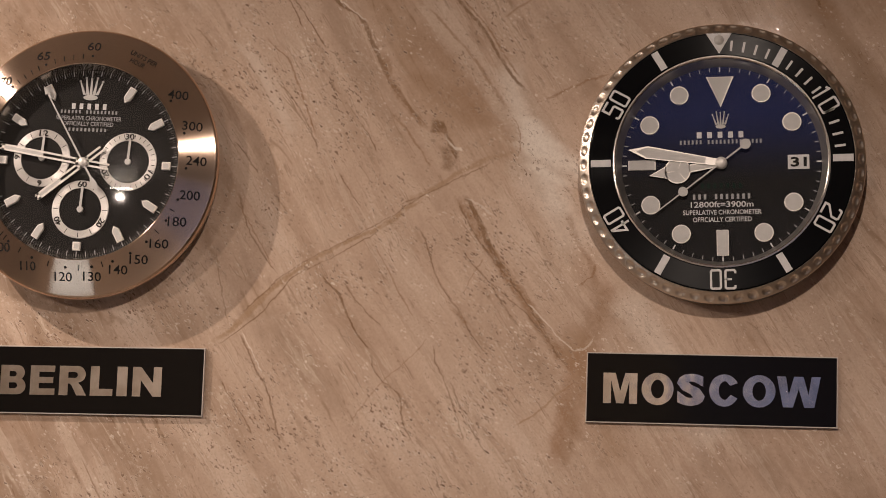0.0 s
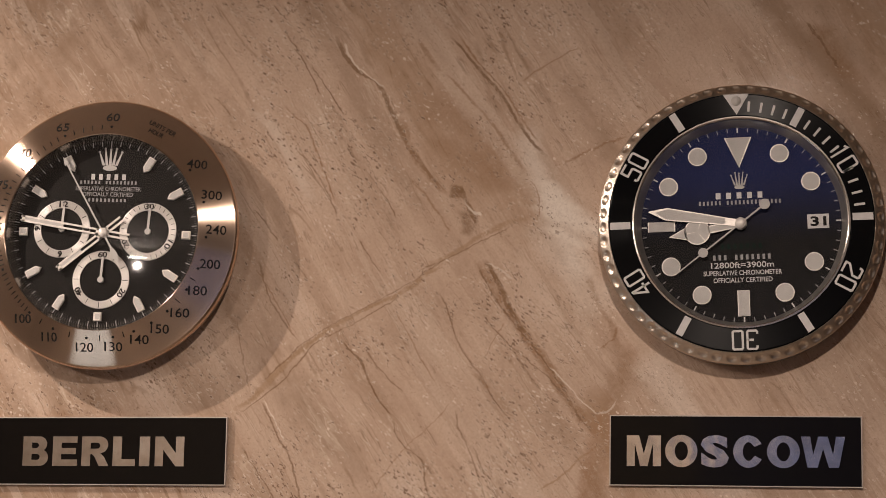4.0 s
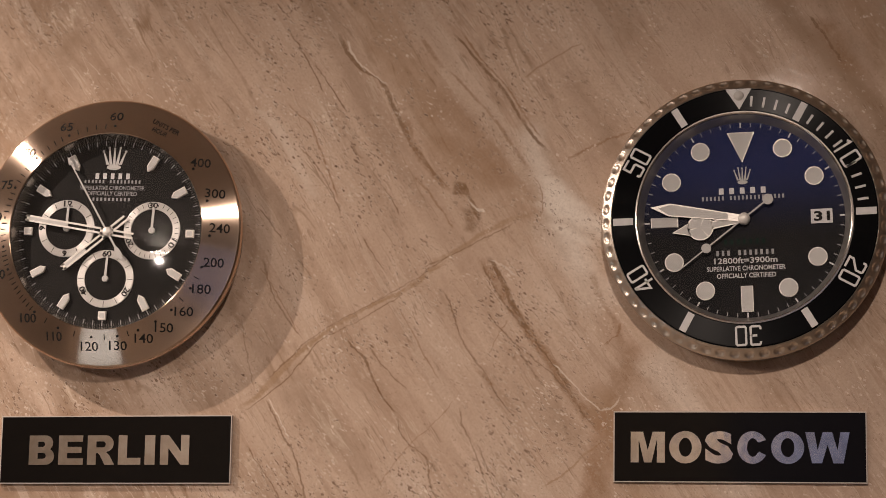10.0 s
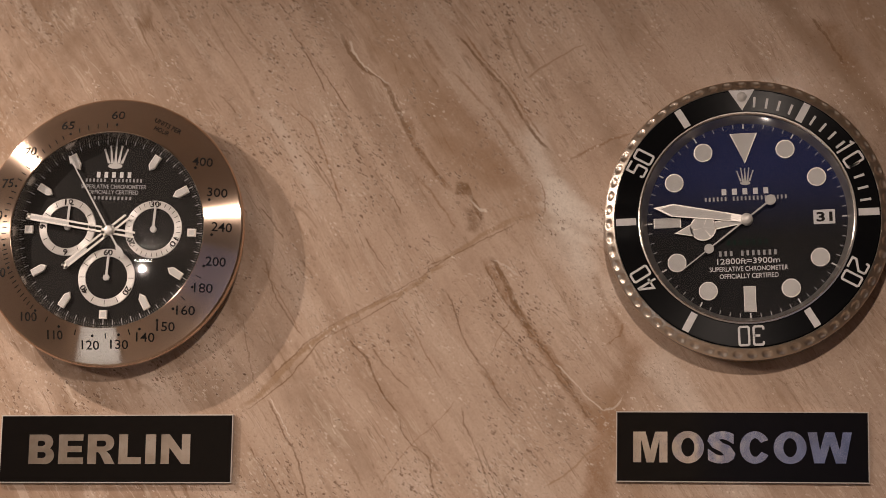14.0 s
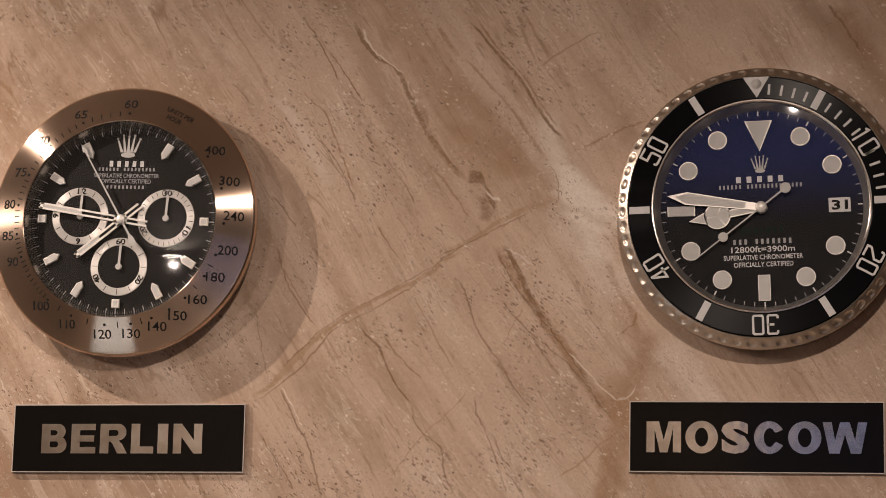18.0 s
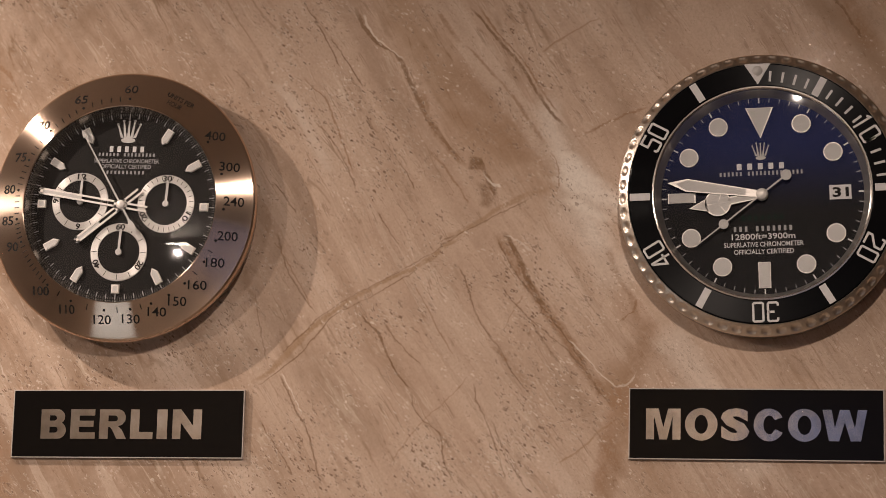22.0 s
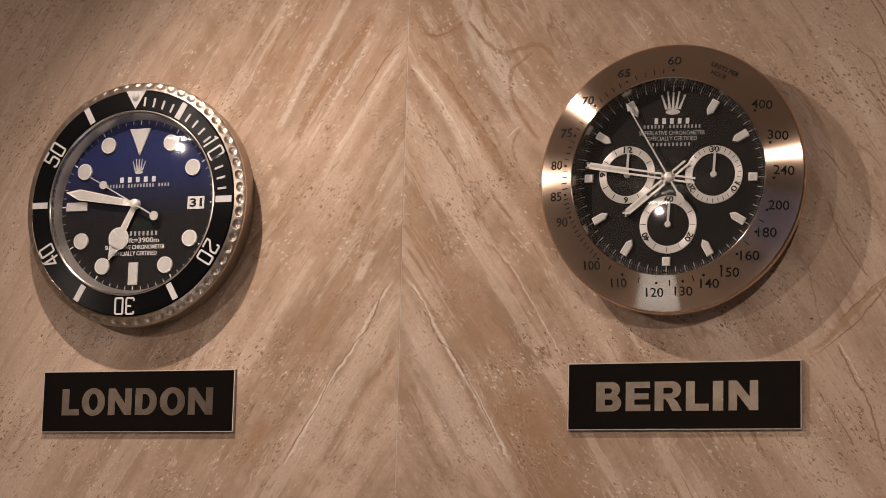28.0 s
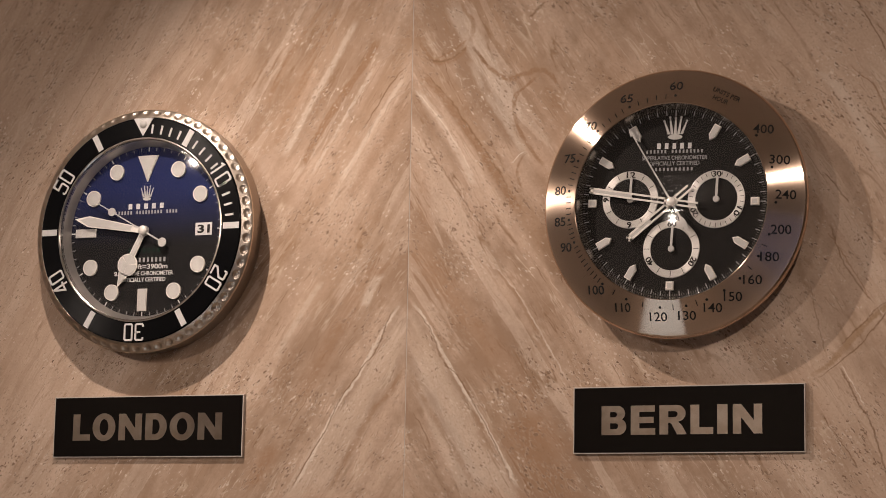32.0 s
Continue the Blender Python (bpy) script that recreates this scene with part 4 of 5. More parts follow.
def stroke(path, half, h0, h1):
    """A line of even width along (x, z) points given in millimetres, its corners mitred; closed where it ends at its start."""
    pts = [(a * 0.001, b * 0.001) for a, b in path]
    closed = path[0] == path[-1]
    if closed:
        pts = pts[:-1]
    left, right = [], []
    for k, (x, z) in enumerate(pts):
        p = pts[k - 1] if k or closed else None
        q = pts[(k + 1) % len(pts)] if k + 1 < len(pts) or closed else None
        dirs = [Vector((b[0] - a[0], b[1] - a[1])).normalized() for a, b in ((p, (x, z)), ((x, z), q)) if a and b]
        normal = sum((Vector((-d.y, d.x)) for d in dirs), Vector((0, 0))).normalized()
        reach = half / max(0.5, normal.dot(Vector((-dirs[0].y, dirs[0].x))))
        left.append((x + normal.x * reach, z + normal.y * reach))
        right.append((x - normal.x * reach, z - normal.y * reach))
    bm = bmesh.new()
    rows = [[bm.verts.new((p[0], -h, p[1])) for p, h in ((a, h0), (a, h1), (b, h1), (b, h0))] for a, b in zip(left, right)]
    for k in range(len(rows) if closed else len(rows) - 1):
        a, b = rows[k], rows[(k + 1) % len(rows)]
        for m in range(4):
            bm.faces.new((a[m], b[m], b[(m + 1) % 4], a[(m + 1) % 4]))
    if not closed:
        bm.faces.new(rows[0])
        bm.faces.new(rows[-1])
    return bm


# square thin-lined figures, millimetres from their middles
DIGITS = {"0": [[(-5, 12.4), (5, 12.4), (6.6, 10.8), (6.6, -10.8), (5, -12.4), (-5, -12.4), (-6.6, -10.8), (-6.6, 10.8), (-5, 12.4)]],
          "1": [[(-4.5, 9.5), (0, 12.4), (0, -14)]],
          "2": [[(-6.6, 7.5), (-6.6, 10.8), (-5, 12.4), (5, 12.4), (6.6, 10.8), (6.6, 3), (-6.6, -7), (-6.6, -12.4), (8.2, -12.4)]],
          "3": [[(-6.6, 8), (-6.6, 10.8), (-5, 12.4), (5, 12.4), (6.6, 10.8), (6.6, 1.6), (5, 0), (-2, 0)], [(4, 0), (5, 0), (6.6, -1.6), (6.6, -10.8), (5, -12.4), (-5, -12.4), (-6.6, -10.8), (-6.6, -8)]],
          "4": [[(3.4, -14), (3.4, 14)], [(2.2, 12.4), (-6.6, -5.5), (8.2, -5.5)]],
          "5": [[(7.6, 12.4), (-6.6, 12.4), (-6.6, 2), (5, 2), (6.6, 0.4), (6.6, -10.8), (5, -12.4), (-5, -12.4), (-6.6, -10.8), (-6.6, -8)]]}


def dished_rim():
    """The outer ring: a smooth lip, and a bevel into which sixty round dishes are cut."""
    rows = [(0.1660, 0.0292), (0.1795, 0.0290), (0.1806, 0.0298), (0.1808, 0.0322)]
    rows += [(0.1806 - 0.0132 * k / 12, 0.0335 + 0.0095 * (k / 12) ** 0.8) for k in range(13)] + [(0.1667, 0.0426), (0.1660, 0.0292)]
    bm, seg = bmesh.new(), 840
    rings = []
    for r, h in rows:
        ring = []
        for k in range(seg):
            a = 2 * math.pi * k / seg
            off = (math.degrees(a) + 3.0) % 6.0 - 3.0
            q = ((off / 2.05) ** 2 + ((r - 0.1745) / 0.0042) ** 2) if 0.1668 < r and h > 0.033 else 2.0
            cut = 0.0019 * max(0.0, 1.0 - q) ** 0.7
            ring.append(bm.verts.new(((r - cut * 0.5) * math.sin(a), -h + cut * 0.85, (r - cut * 0.5) * math.cos(a))))
        rings.append(ring)
    for a, b in zip(rings, rings[1:]):
        for k in range(seg):
            j = (k + 1) % seg
            bm.faces.new((a[k], b[k], b[j], a[j]))
    return bm


def build_diver_clock(x, z, turn, hour, minute, second, label):
    clock = new("wall_clock")
    clock.matrix_basis = pose(x, 0, z, 0, turn, 0)
    tagged(clock, label, "wall clock", "clocks on the marble wall")
    D = 0.0257                                     # the dial's height off the wall
    part("case", lathe(((0.120, 0.0), (0.1770, 0.0), (0.1785, 0.0015), (0.1785, 0.0255), (0.1765, 0.0285), (0.1700, 0.0290), (0.1290, 0.0200), (0.120, 0.0)), 160), STEEL_SIDE, clock, "satin steel case")

    part("scalloped_rim", dished_rim(), RIM_STEEL, clock, "steel rim with a row of small dished scallops", sharp=28)
    part("bezel_ring", lathe(((0.1370, 0.0300), (0.1370, 0.0452), (0.1378, 0.0460), (0.1650, 0.0446), (0.1664, 0.0436), (0.1664, 0.0300), (0.1370, 0.0300)), 160), BLACK_RING, clock, "glossy black numbered ring")
    part("inner_rim", lathe(((0.1330, 0.0400), (0.1332, 0.0452), (0.1346, 0.0462), (0.1366, 0.0458), (0.1368, 0.0300), (0.1330, 0.0400)), 160), SATIN, clock, "steel rim round the glass")
    part("reflector_ring", lathe(((0.1330, 0.0410), (0.1262, D + 0.0002), (0.1280, D - 0.003), (0.1340, 0.0300), (0.1330, 0.0410)), 160), REFLECTOR, clock, "sloping satin steel ring")
    part("dial", lathe(((0.0, D), (0.1275, D), (0.1275, D - 0.002), (0.0, D - 0.002)), 96), DIAL_BLUE, clock, "dial fading from deep blue to black")
    # numbers and strokes on the ring
    top = 0.0450
    for k in range(1, 60):
        if k % 10 == 0 or (k > 15 and k % 5):
            continue
        wide, r0, r1 = (0.0046, 0.1390, 0.1646) if k % 5 == 0 else (0.0015, 0.1425, 0.1560)
        part("ring_stroke", prism(rect(-wide, wide, r0, r1) if k % 5 == 0 else rect(-wide, wide, r0, r1), top - 0.002, top + 0.0012), WHITE_PRINT, clock, at=spun(6 * k))
    part("ring_triangle", prism([(-0.0165, 0.1655), (0.0, 0.1385), (0.0165, 0.1655)], top - 0.002, top + 0.0010), WHITE_PRINT, clock)
    part("ring_pearl", lathe(((0.0, 0.0040), (0.0040, 0.0032), (0.0068, 0.0), (0.0, 0.0)), 28), LUME, clock, sharp=50, at=spun(0, 0.1565, top + 0.0006))
    for k, word in ((1, "10"), (2, "20"), (3, "30"), (4, "40"), (5, "50")):
        for digit, dx in zip(word, (-0.0094, 0.0098)):
            part("ring_digit", joined([stroke(path, 0.0015, top - 0.002, top + 0.0012) for path in DIGITS[digit]]), WHITE_PRINT, clock, at=spun(60 * k, 0.1516) @ pose(dx * 0.94, 0, 0) @ Matrix.Diagonal((0.92, 1.0, 0.93, 1.0)))
    # the dial's marks
    for k in range(60):
        big = k % 5 == 0
        w = 0.0009 if big else 0.00055
        part("minute_tick", prism(rect(-w, w, 0.1195 if big else 0.1204, 0.1258), D, D + 0.0004), WHITE_PRINT if big else GREY_PRINT, clock, at=spun(6 * k))
    for k in (1, 2, 4, 5, 7, 8, 10, 11):
        marker = part("hour_marker", lathe(((0.0, 0.0026), (0.0104, 0.0026), (0.0108, 0.0022), (0.0108, 0.0), (0.0, 0.0)), 36), LUME, clock, "round pale hour marker", at=spun(30 * k, 0.1038, D))
        part("marker_rim", lathe(((0.0108, 0.0), (0.0108, 0.0029), (0.0118, 0.0029), (0.0121, 0.0), (0.0108, 0.0)), 36), POINTER, marker)
    for pts, grow in (([(-0.0158, 0.1125), (0.0158, 0.1125), (0.0, 0.0745)], 0.0012), (rect(-0.0068, 0.0068, -0.1178, -0.0862), 0.0008), (rect(-0.1165, -0.0845, -0.0062, 0.0062), 0.0008)):
        cx, cz = sum(p[0] for p in pts) / len(pts), sum(p[1] for p in pts) / len(pts)
        marker = part("hour_marker", prism(pts, D, D + 0.0026), LUME, clock)
        part("marker_rim", prism([(cx + (a - cx) * 1.06 + math.copysign(grow, a - cx) * 0.5, cz + (b - cz) * 1.04) for a, b in pts], D, D + 0.0018), POINTER, marker)
    date = part("date_window", prism(rect(0.0835, 0.1105, -0.0092, 0.0092), D, D + 0.0008), WHITE_PRINT, clock, "white date window")
    part("date_number", shifted(text_mesh("31", 0.0125, 0.0200, D + 0.0008, D + 0.0012, 0.03), 0.0972, 0.0), BLACK_PRINT, date)
    h0, h1 = D, D + 0.0005
    part("emblem", emblem(0.0, 0.0565, 0.0215, 0.0215, h0, h1), LUME, clock)
    part("lettering", shifted(bar_words((5,), 0.0094, 0.0660, h0, h1), 0.0, 0.0375), WHITE_PRINT, clock)
    part("lettering", shifted(bar_words((6, 9, 4), 0.0062, 0.1060, h0, h1), 0.0, 0.0285), GREY_PRINT, clock)
    part("lettering", shifted(bar_words((7,), 0.0080, 0.0560, h0, h1), 0.0, -0.0285), GREEN_PRINT, clock)
    part("lettering", shifted(bar_words((3, 7), 0.0078, 0.0760, h0, h1), 0.0, -0.0425), GREY_PRINT, clock)
    for words, hgt, wid, zz in (("12800ft=3900m", 0.0076, 0.0790, -0.0525), ("SUPERLATIVE CHRONOMETER", 0.0062, 0.0985, -0.0625), ("OFFICIALLY CERTIFIED", 0.0062, 0.0740, -0.0718)):
        part("lettering", shifted(text_mesh(words, hgt, wid, h0, h1, 0.012), 0.0, zz), WHITE_PRINT, clock)
    # pointers
    a = D + 0.0040
    pointer = part("hour_pointer", joined([prism([(-0.0042, -0.004), (0.0042, -0.004), (0.0052, 0.045), (-0.0052, 0.045)], a, a + 0.0012),
                                           prism(arc(0, 0.0560, 0.0165, 0.0165, 0, 350, 35), a, a + 0.0012),
                                           prism([(-0.0085, 0.0690), (0.0085, 0.0690), (0.0, 0.0925)], a, a + 0.0012)]), POINTER, clock, "steel pointer with a round pale disc", at=spun(hour))
    part("pointer_inlay", joined([prism([(0.0, 0.0560)] + arc(0, 0.0560, 0.0150, 0.0150, a0, a0 + 112, 14), a + 0.0012, a + 0.0018) for a0 in (94, 214, 334)]
                                 + [prism([(-0.0062, 0.0722), (0.0062, 0.0722), (0.0, 0.0890)], a + 0.0012, a + 0.0018), prism(rect(-0.0034, 0.0034, 0.004, 0.0405), a + 0.0012, a + 0.0018)]), LUME, pointer)
    a = D + 0.0062
    pointer = part("minute_pointer", prism([(-0.0040, -0.004), (0.0040, -0.004), (0.0082, 0.0950), (0.0, 0.1190), (-0.0082, 0.0950)], a, a + 0.0012), POINTER, clock, "broad steel pointer with pale inlay", at=spun(minute))
    part("pointer_inlay", prism([(-0.0036, 0.020), (0.0036, 0.020), (0.0066, 0.0940), (0.0, 0.1090), (-0.0066, 0.0940)], a + 0.0012, a + 0.0018), LUME, pointer)
    a = D + 0.0084
    part("second_pointer", joined([prism([(-0.0011, -0.036), (0.0011, -0.036), (0.0007, 0.104), (-0.0007, 0.104)], a, a + 0.0008),
                                   prism(arc(0, -0.0385, 0.0068, 0.0068, 0, 340, 17), a, a + 0.0010), prism(arc(0, 0.0610, 0.0062, 0.0062, 0, 340, 17), a, a + 0.0010)]), LUME, clock, "thin pointer with a pale dot", at=spun(second))
    part("hub", lathe(((0.0, 0.0030), (0.0055, 0.0026), (0.0072, 0.0010), (0.0078, -0.006), (0.0, -0.006)), 32), POINTER, clock, sharp=50, at=spun(0, 0, D + 0.0088))
    glass = part("glass", lathe(((0.0, -0.0008), (0.1316, -0.0008), (0.1316, 0.0008), (0.0, 0.0008)), 96), GLASS, clock, "clear flat glass", at=pose(0, -0.0415, 0))
    glass.visible_shadow = False
    return clock


SLOPE = 0.34


def cone(r):
    """The height of the chronograph's sloping bezel at radius r."""
    return 0.0535 - (r - 0.132) * SLOPE


def build_chronograph_clock(x, z, turn, label):
    clock = new("wall_clock")
    clock.matrix_basis = pose(x, 0, z, 0, turn, 0)
    tagged(clock, label, "wall clock", "clocks on the marble wall")
    D = 0.0367
    part("case", lathe(((0.12, 0.0), (0.1730, 0.0), (0.1742, 0.002), (0.1775, 0.020), (0.1792, 0.0285), (0.150, 0.0285), (0.12, 0.0)), 160), STEEL_SIDE, clock, "satin steel case")
    edge = [(0.1752 + 0.0062 * math.sin(radians(a)), cone(0.1752) - 0.0075 * (1 - math.cos(radians(a)))) for a in (25, 45, 65, 90)]
    part("bezel", lathe(((0.1312, 0.0290), (0.1312, cone(0.1312) - 0.001), (0.1322, cone(0.132)), (0.145, cone(0.145)), (0.160, cone(0.160)), (0.1752, cone(0.1752)), *edge, (0.1808, 0.0275), (0.1785, 0.0260), (0.150, 0.0288), (0.1312, 0.0290)), 200), STEEL, clock, "broad sloping brushed steel ring with numbers")
    part("reflector_ring", lathe(((0.1310, 0.0500), (0.1262, D + 0.0003), (0.1290, D - 0.004), (0.1310, 0.0300), (0.1310, 0.0500)), 160), SATIN, clock, "sloping satin steel ring")
    part("dial", lathe(((0.0, D), (0.1266, D), (0.1266, D - 0.002), (0.0, D - 0.002)), 96), DIAL_BLACK, clock, "matt black dial")

    slope = Matrix.Rotation(math.atan(SLOPE), 4, "X")

    def on_bezel(angle, r, level=0.0):
        """A pose on the slope whose top stays upright on the clock."""
        px, pz = polar(angle, r)
        tilt = spun(angle) @ Matrix.Rotation(-math.atan(SLOPE), 4, "X") @ spun(-angle)
        return Matrix.Translation((px, -cone(r) - level, pz)) @ tilt

    for angle, spot, word, wid in ((0.7, 0.9, "60", 0.0185), (334.7, 334.6, "65", 0.0185), (312.2, 312.9, "70", 0.0185), (293.0, 293.4, "75", 0.0185), (276.3, 276.2, "80", 0.0185),
                                   (260.6, 260.3, "85", 0.0185), (247.3, 247.5, "90", 0.0185), (219.9, 218.9, "100", 0.0245), (203.3, 202.9, "110", 0.0225), (184.3, 183.5, "120", 0.0245),
                                   (169.8, 169.1, "130", 0.0245), (156.4, 157.5, "140", 0.0250), (145.2, 147.1, "150", 0.0245), (132.7, 136.7, "160", 0.0250), (118.9, 121.5, "180", 0.0250),
                                   (104.7, 108.9, "200", 0.0270), (87.5, 91.7, "240", 0.0275), (69.9, 72.6, "300", 0.0275), (52.3, 53.2, "400", 0.0275)):
        r = 0.1562 if len(word) == 2 else 0.1540
        part("bezel_number", text_mesh(word, 0.0122, wid * 0.97, -0.001, 0.0003, 0.004), BLACK_PRINT, clock, at=on_bezel(angle, r))
        part("bezel_dot", lathe(((0.0, 0.0003), (0.0018, 0.0003), (0.0018, -0.001), (0.0, -0.001)), 14), BLACK_PRINT, clock, at=on_bezel(spot, 0.1420))
    for a0, a1, count in ((0.9, 334.6 - 360, 5), (334.6, 312.9, 5), (312.9, 293.4, 5), (293.4, 276.2, 5), (276.2, 260.3, 5), (260.3, 247.5, 5), (247.5, 218.9, 10),
                          (218.9, 202.9, 2), (202.9, 183.5, 2), (183.5, 169.1, 2), (169.1, 157.5, 2), (136.7, 121.5, 2), (121.5, 108.9, 2)):
        for k in range(1, count):
            ang = a0 + (a1 - a0) * k / count
            part("bezel_tick", prism(rect(-0.00055, 0.00055, -0.0042, 0.0034), -0.001, 0.0003), BLACK_PRINT, clock, at=on_bezel(ang, 0.1420) @ spun(ang))
    for word, ang, r, wid in (("UNITS PER", 26.4, 0.1590, 0.0400), ("HOUR", 25.2, 0.1490, 0.0215)):
        part("bezel_words", text_mesh(word, 0.0068, wid, -0.001, 0.0003, 0.006), BLACK_PRINT, clock, at=on_bezel(ang, r) @ spun(ang - 1))
    # the dial's marks
    for k in range(240):
        if k % 4 == 0:
            w, r0 = (0.0007, 0.1165) if k % 20 == 0 else (0.00055, 0.1185)
            part("minute_tick", prism(rect(-w, w, r0, 0.1252), D, D + 0.0004), GREY_PRINT, clock, at=spun(1.5 * k))
    fine = joined([bmesh_turned(prism(rect(-0.0003, 0.0003, 0.1222, 0.1252), D, D + 0.0004), 1.5 * k) for k in range(240) if k % 4])
    tagged(part("fine_scale", fine, DIM_PRINT, clock), kind="stuff")
    for k in (1, 2, 4, 5, 7, 8, 10, 11):
        marker = part("hour_marker", prism([(-0.0052, 0.0105), (0.0052, 0.0105), (0.0052, -0.0060), (0.0, -0.0125), (-0.0052, -0.0060)], D, D + 0.0034, 0.0008), POINTER, clock, "faceted steel hour marker", at=spun(30 * k, 0.1078))
        part("marker_inlay", prism([(-0.0036, 0.0090), (0.0036, 0.0090), (0.0036, -0.0050), (0.0, -0.0096), (-0.0036, -0.0050)], D + 0.0034, D + 0.0038), LUME, marker)
    for k in (3, 6, 9):
        marker = part("hour_marker", prism(rect(-0.0054, 0.0054, -0.0058, 0.0058), D, D + 0.0034, 0.0010), POINTER, clock, "square steel hour marker", at=spun(30 * k, 0.1115))
        part("marker_inlay", prism(rect(-0.0030, 0.0030, -0.0034, 0.0034), D + 0.0034, D + 0.0038), LUME, marker)
    for sx, sz, marks, words in ((-0.0590, 0.0045, 12, (("12", 0), ("3", 90), ("6", 180), ("9", 270))), (0.0590, 0.0038, 30, (("30", 0), ("10", 120), ("20", 240))), (0.0, -0.0622, 12, (("60", 0), ("20", 120), ("40", 240)))):
        sub = part("subdial", lathe(((0.0285, D), (0.0285, D + 0.0006), (0.0290, D + 0.0010), (0.0380, D + 0.0010), (0.0388, D + 0.0004), (0.0388, D), (0.0285, D)), 72), SILVER_RING, clock, "small dial with a silver ring", at=pose(sx, 0, sz))
        part("subdial_ticks", joined([bmesh_turned(prism(rect(-0.00038, 0.00038, 0.0322 if marks == 30 else 0.0300, 0.0372), D + 0.0010, D + 0.0013), 360 / marks * k) for k in range(marks)]), BLACK_PRINT, sub)
        for word, ang in words:
            part("subdial_number", text_mesh(word, 0.0080, 0.0062 * len(word), D + 0.0010, D + 0.0014, 0.02), BLACK_PRINT, sub, at=spun(ang, 0.0337))
        part("subdial_pointer", joined([prism([(-0.0016, -0.003), (0.0016, -0.003), (0.0016, 0.029), (0.0, 0.032), (-0.0016, 0.029)], D + 0.0018, D + 0.0026), lathe(((0.0, D + 0.0034), (0.0040, D + 0.0032), (0.0044, D), (0.0, D)), 24)]), LUME, sub, "slim pale pointer", at=spun(2))
    h0, h1 = D, D + 0.0005
    part("emblem", emblem(0.0, 0.1000, 0.0330, 0.0300, h0, h1), LUME, clock)
    part("lettering", shifted(bar_words((5,), 0.0092, 0.0530, h0, h1), 0.0, 0.0765), WHITE_PRINT, clock)
    part("lettering", shifted(bar_words((6, 9), 0.0052, 0.0800, h0, h1), 0.0, 0.0690), GREY_PRINT, clock)
    for words, wid, zz in (("SUPERLATIVE CHRONOMETER", 0.0900, 0.0605), ("OFFICIALLY CERTIFIED", 0.0690, 0.0530)):
        part("lettering", shifted(text_mesh(words, 0.0056, wid, h0, h1, 0.006), 0.0, zz), GREY_PRINT, clock)
    part("lettering", shifted(bar_words((10,), 0.0052, 0.0545, h0, h1), 0.0, 0.0450), GREY_PRINT, clock)
    # pointers
    for name, ang, tip, wide, tail, a in (("hour_pointer", 230.0, 0.078, 0.0046, 0.030, D + 0.0042), ("minute_pointer", 278.6, 0.1165, 0.0044, 0.036, D + 0.0060)):
        pts = [(-wide, -tail), (wide, -tail), (wide, tip - 0.002), (wide * 0.6, tip), (-wide * 0.6, tip), (-wide, tip - 0.002)]
        arm = part(name, joined([prism([(-wide, -tail), (-wide * 0.42, -tail), (-wide * 0.42, tip), (-wide * 0.6, tip), (-wide, tip - 0.002)], a, a + 0.0012), prism([(wide, -tail), (wide, tip - 0.002), (wide * 0.6, tip), (wide * 0.42, tip), (wide * 0.42, -tail)], a, a + 0.0012),
                                 prism(rect(-wide, wide, -0.008, 0.010), a, a + 0.0012), prism(rect(-wide, wide, tip - 0.006, tip - 0.002), a, a + 0.0012)]), POINTER, clock, "slotted steel pointer", at=spun(ang))
        part("pointer_inlay", prism(rect(-wide * 0.44, wide * 0.44, tip * 0.48, tip - 0.006), a + 0.0002, a + 0.0009), LUME, arm)
    a = D + 0.0080
    part("second_pointer", joined([prism([(-0.0013, -0.028), (0.0013, -0.028), (0.0008, 0.108), (-0.0008, 0.108)], a, a + 0.0008), prism([(-0.0036, 0.1065), (0.0036, 0.1065), (0.0, 0.1190)], a, a + 0.0009),
                                   prism(arc(0, -0.034, 0.0038, 0.0100, 0, 340, 17), a, a + 0.0010)]), LUME, clock, "thin pale pointer with an arrow tip", at=spun(328))
    part("hub", lathe(((0.0, 0.0026), (0.0048, 0.0022), (0.0062, 0.0008), (0.0066, -0.006), (0.0, -0.006)), 32), POINTER, clock, sharp=50, at=spun(0, 0, D + 0.0086))
    glass = part("glass", lathe(((0.0, -0.0008), (0.1300, -0.0008), (0.1300, 0.0008), (0.0, 0.0008)), 96), GLASS, clock, "clear flat glass", at=pose(0, -0.0500, 0))
    glass.visible_shadow = False
    return clock


def bmesh_turned(bm, angle):
    bmesh.ops.rotate(bm, cent=(0, 0, 0), matrix=Matrix.Rotation(radians(angle), 3, "Y"), verts=bm.verts)
    return bm


build_room()
build_marble_wall()
build_desk()
# a fitting for every spot, the two added ones too
for sx, sy, sw, target, wide in SPOTS:
    build_ceiling_spot(sx, sy)

BERLIN = ((0.0, 0.894), (1.05, 1.924), (2.07, 3.03), (3.16, 3.95), (4.09, 4.45), (4.63, 5.64))
MOSCOW = ((0.0, 1.11), (1.25, 2.29), (2.40, 3.30), (3.44, 4.41), (4.52, 5.57), (5.61, 7.01))
LONDON = ((0.0, 0.76), (0.86, 1.86), (2.0, 3.0), (3.15, 4.07), (4.19, 5.25), (5.38, 6.40))
build_plate("BERLIN", 0.0, DATUM, -0.14, -0.1174, BERLIN, "black acrylic name plate with mirrored letters reading BERLIN")
build_plate("MOSCOW", 0.8136, DATUM + 0.0033, 0.23, -0.1356, MOSCOW, "black acrylic name plate with mirrored letters reading MOSCOW")
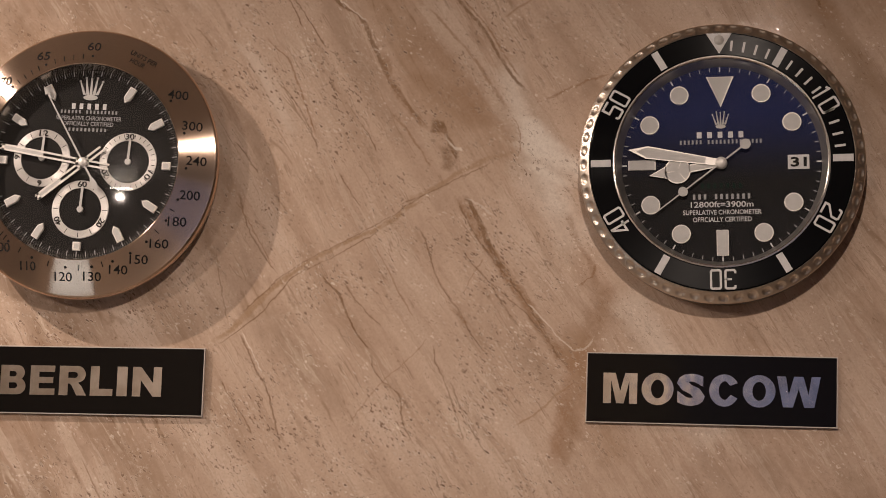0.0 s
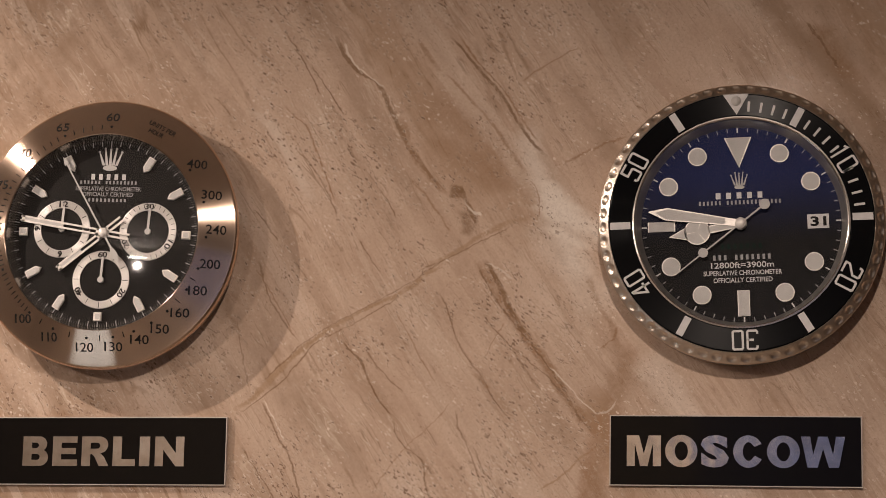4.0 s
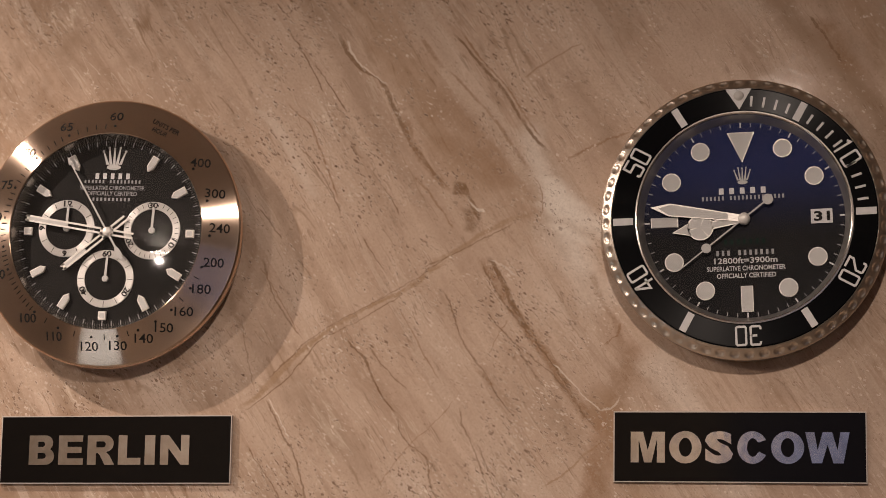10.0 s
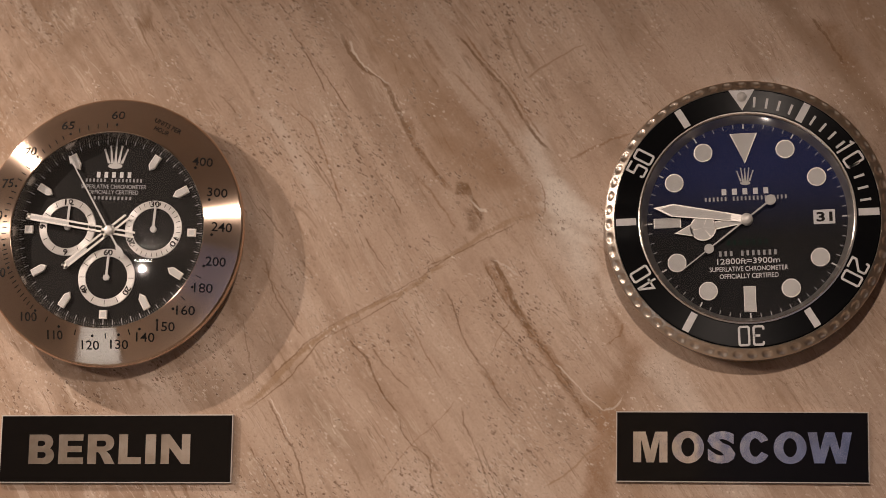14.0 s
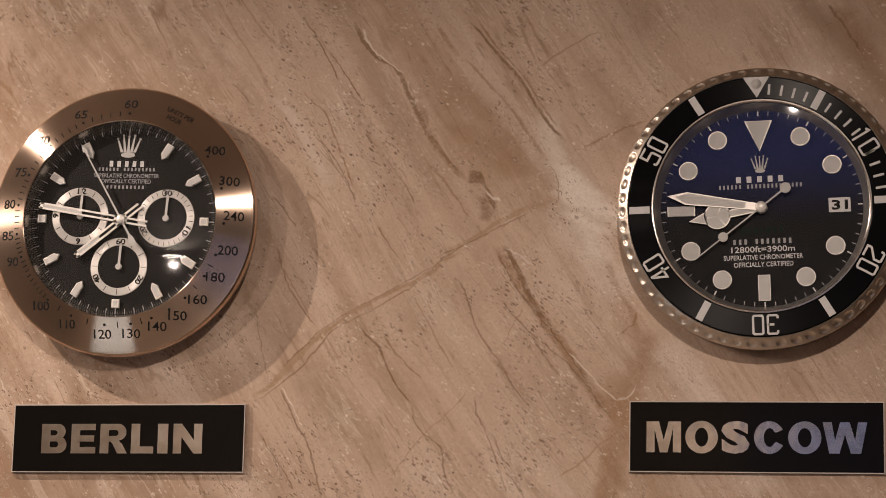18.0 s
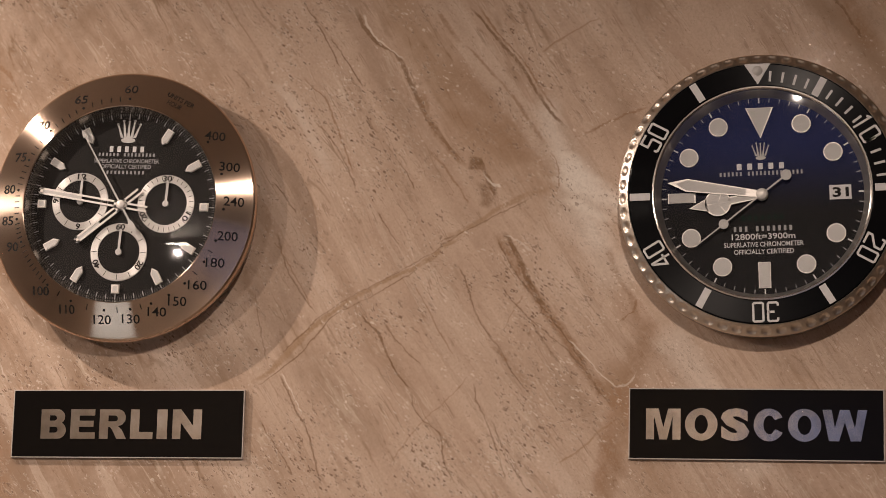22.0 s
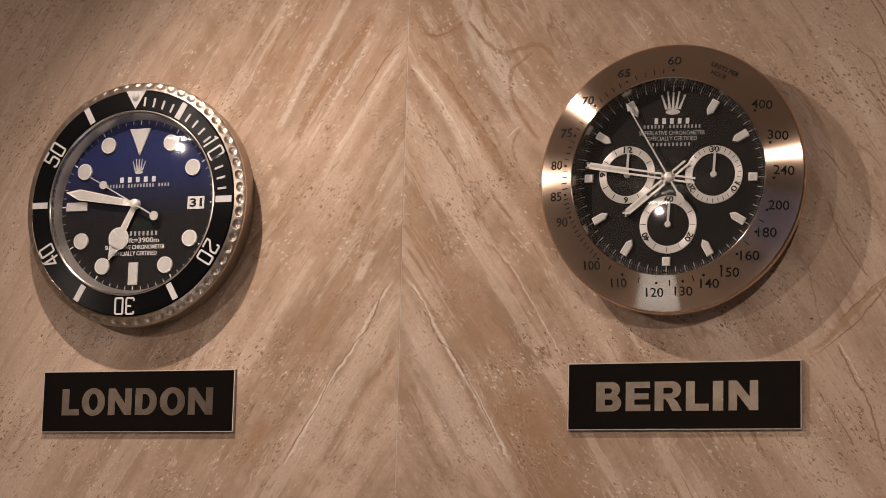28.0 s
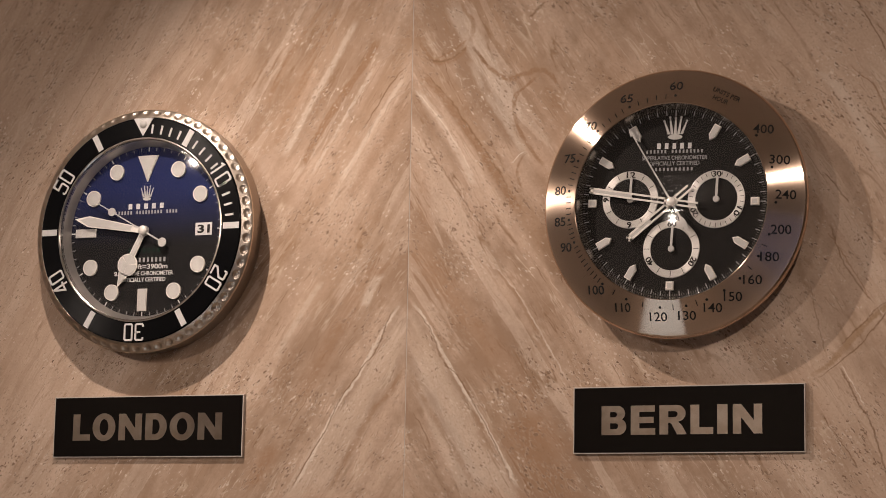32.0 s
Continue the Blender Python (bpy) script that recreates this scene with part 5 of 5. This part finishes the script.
build_plate("LONDON", -0.8136, DATUM - 0.0015, 0.0, -0.1236, LONDON, "black acrylic name plate with mirrored letters reading LONDON")

build_chronograph_clock(-0.0105, DATUM + 0.2846, 1.95, "black chronograph wall clock, broad brushed steel bezel, above Berlin plate")
build_diver_clock(0.8234, DATUM + 0.2898, -1.72, 261.0, 279.4, 233.0, "steel wall clock, blue-black dial, black ring, above Moscow plate")
build_diver_clock(-0.8165, DATUM + 0.2839, 0.40, 206.5, 280.2, 299.0, "steel wall clock, blue-black dial, black ring, above London plate")
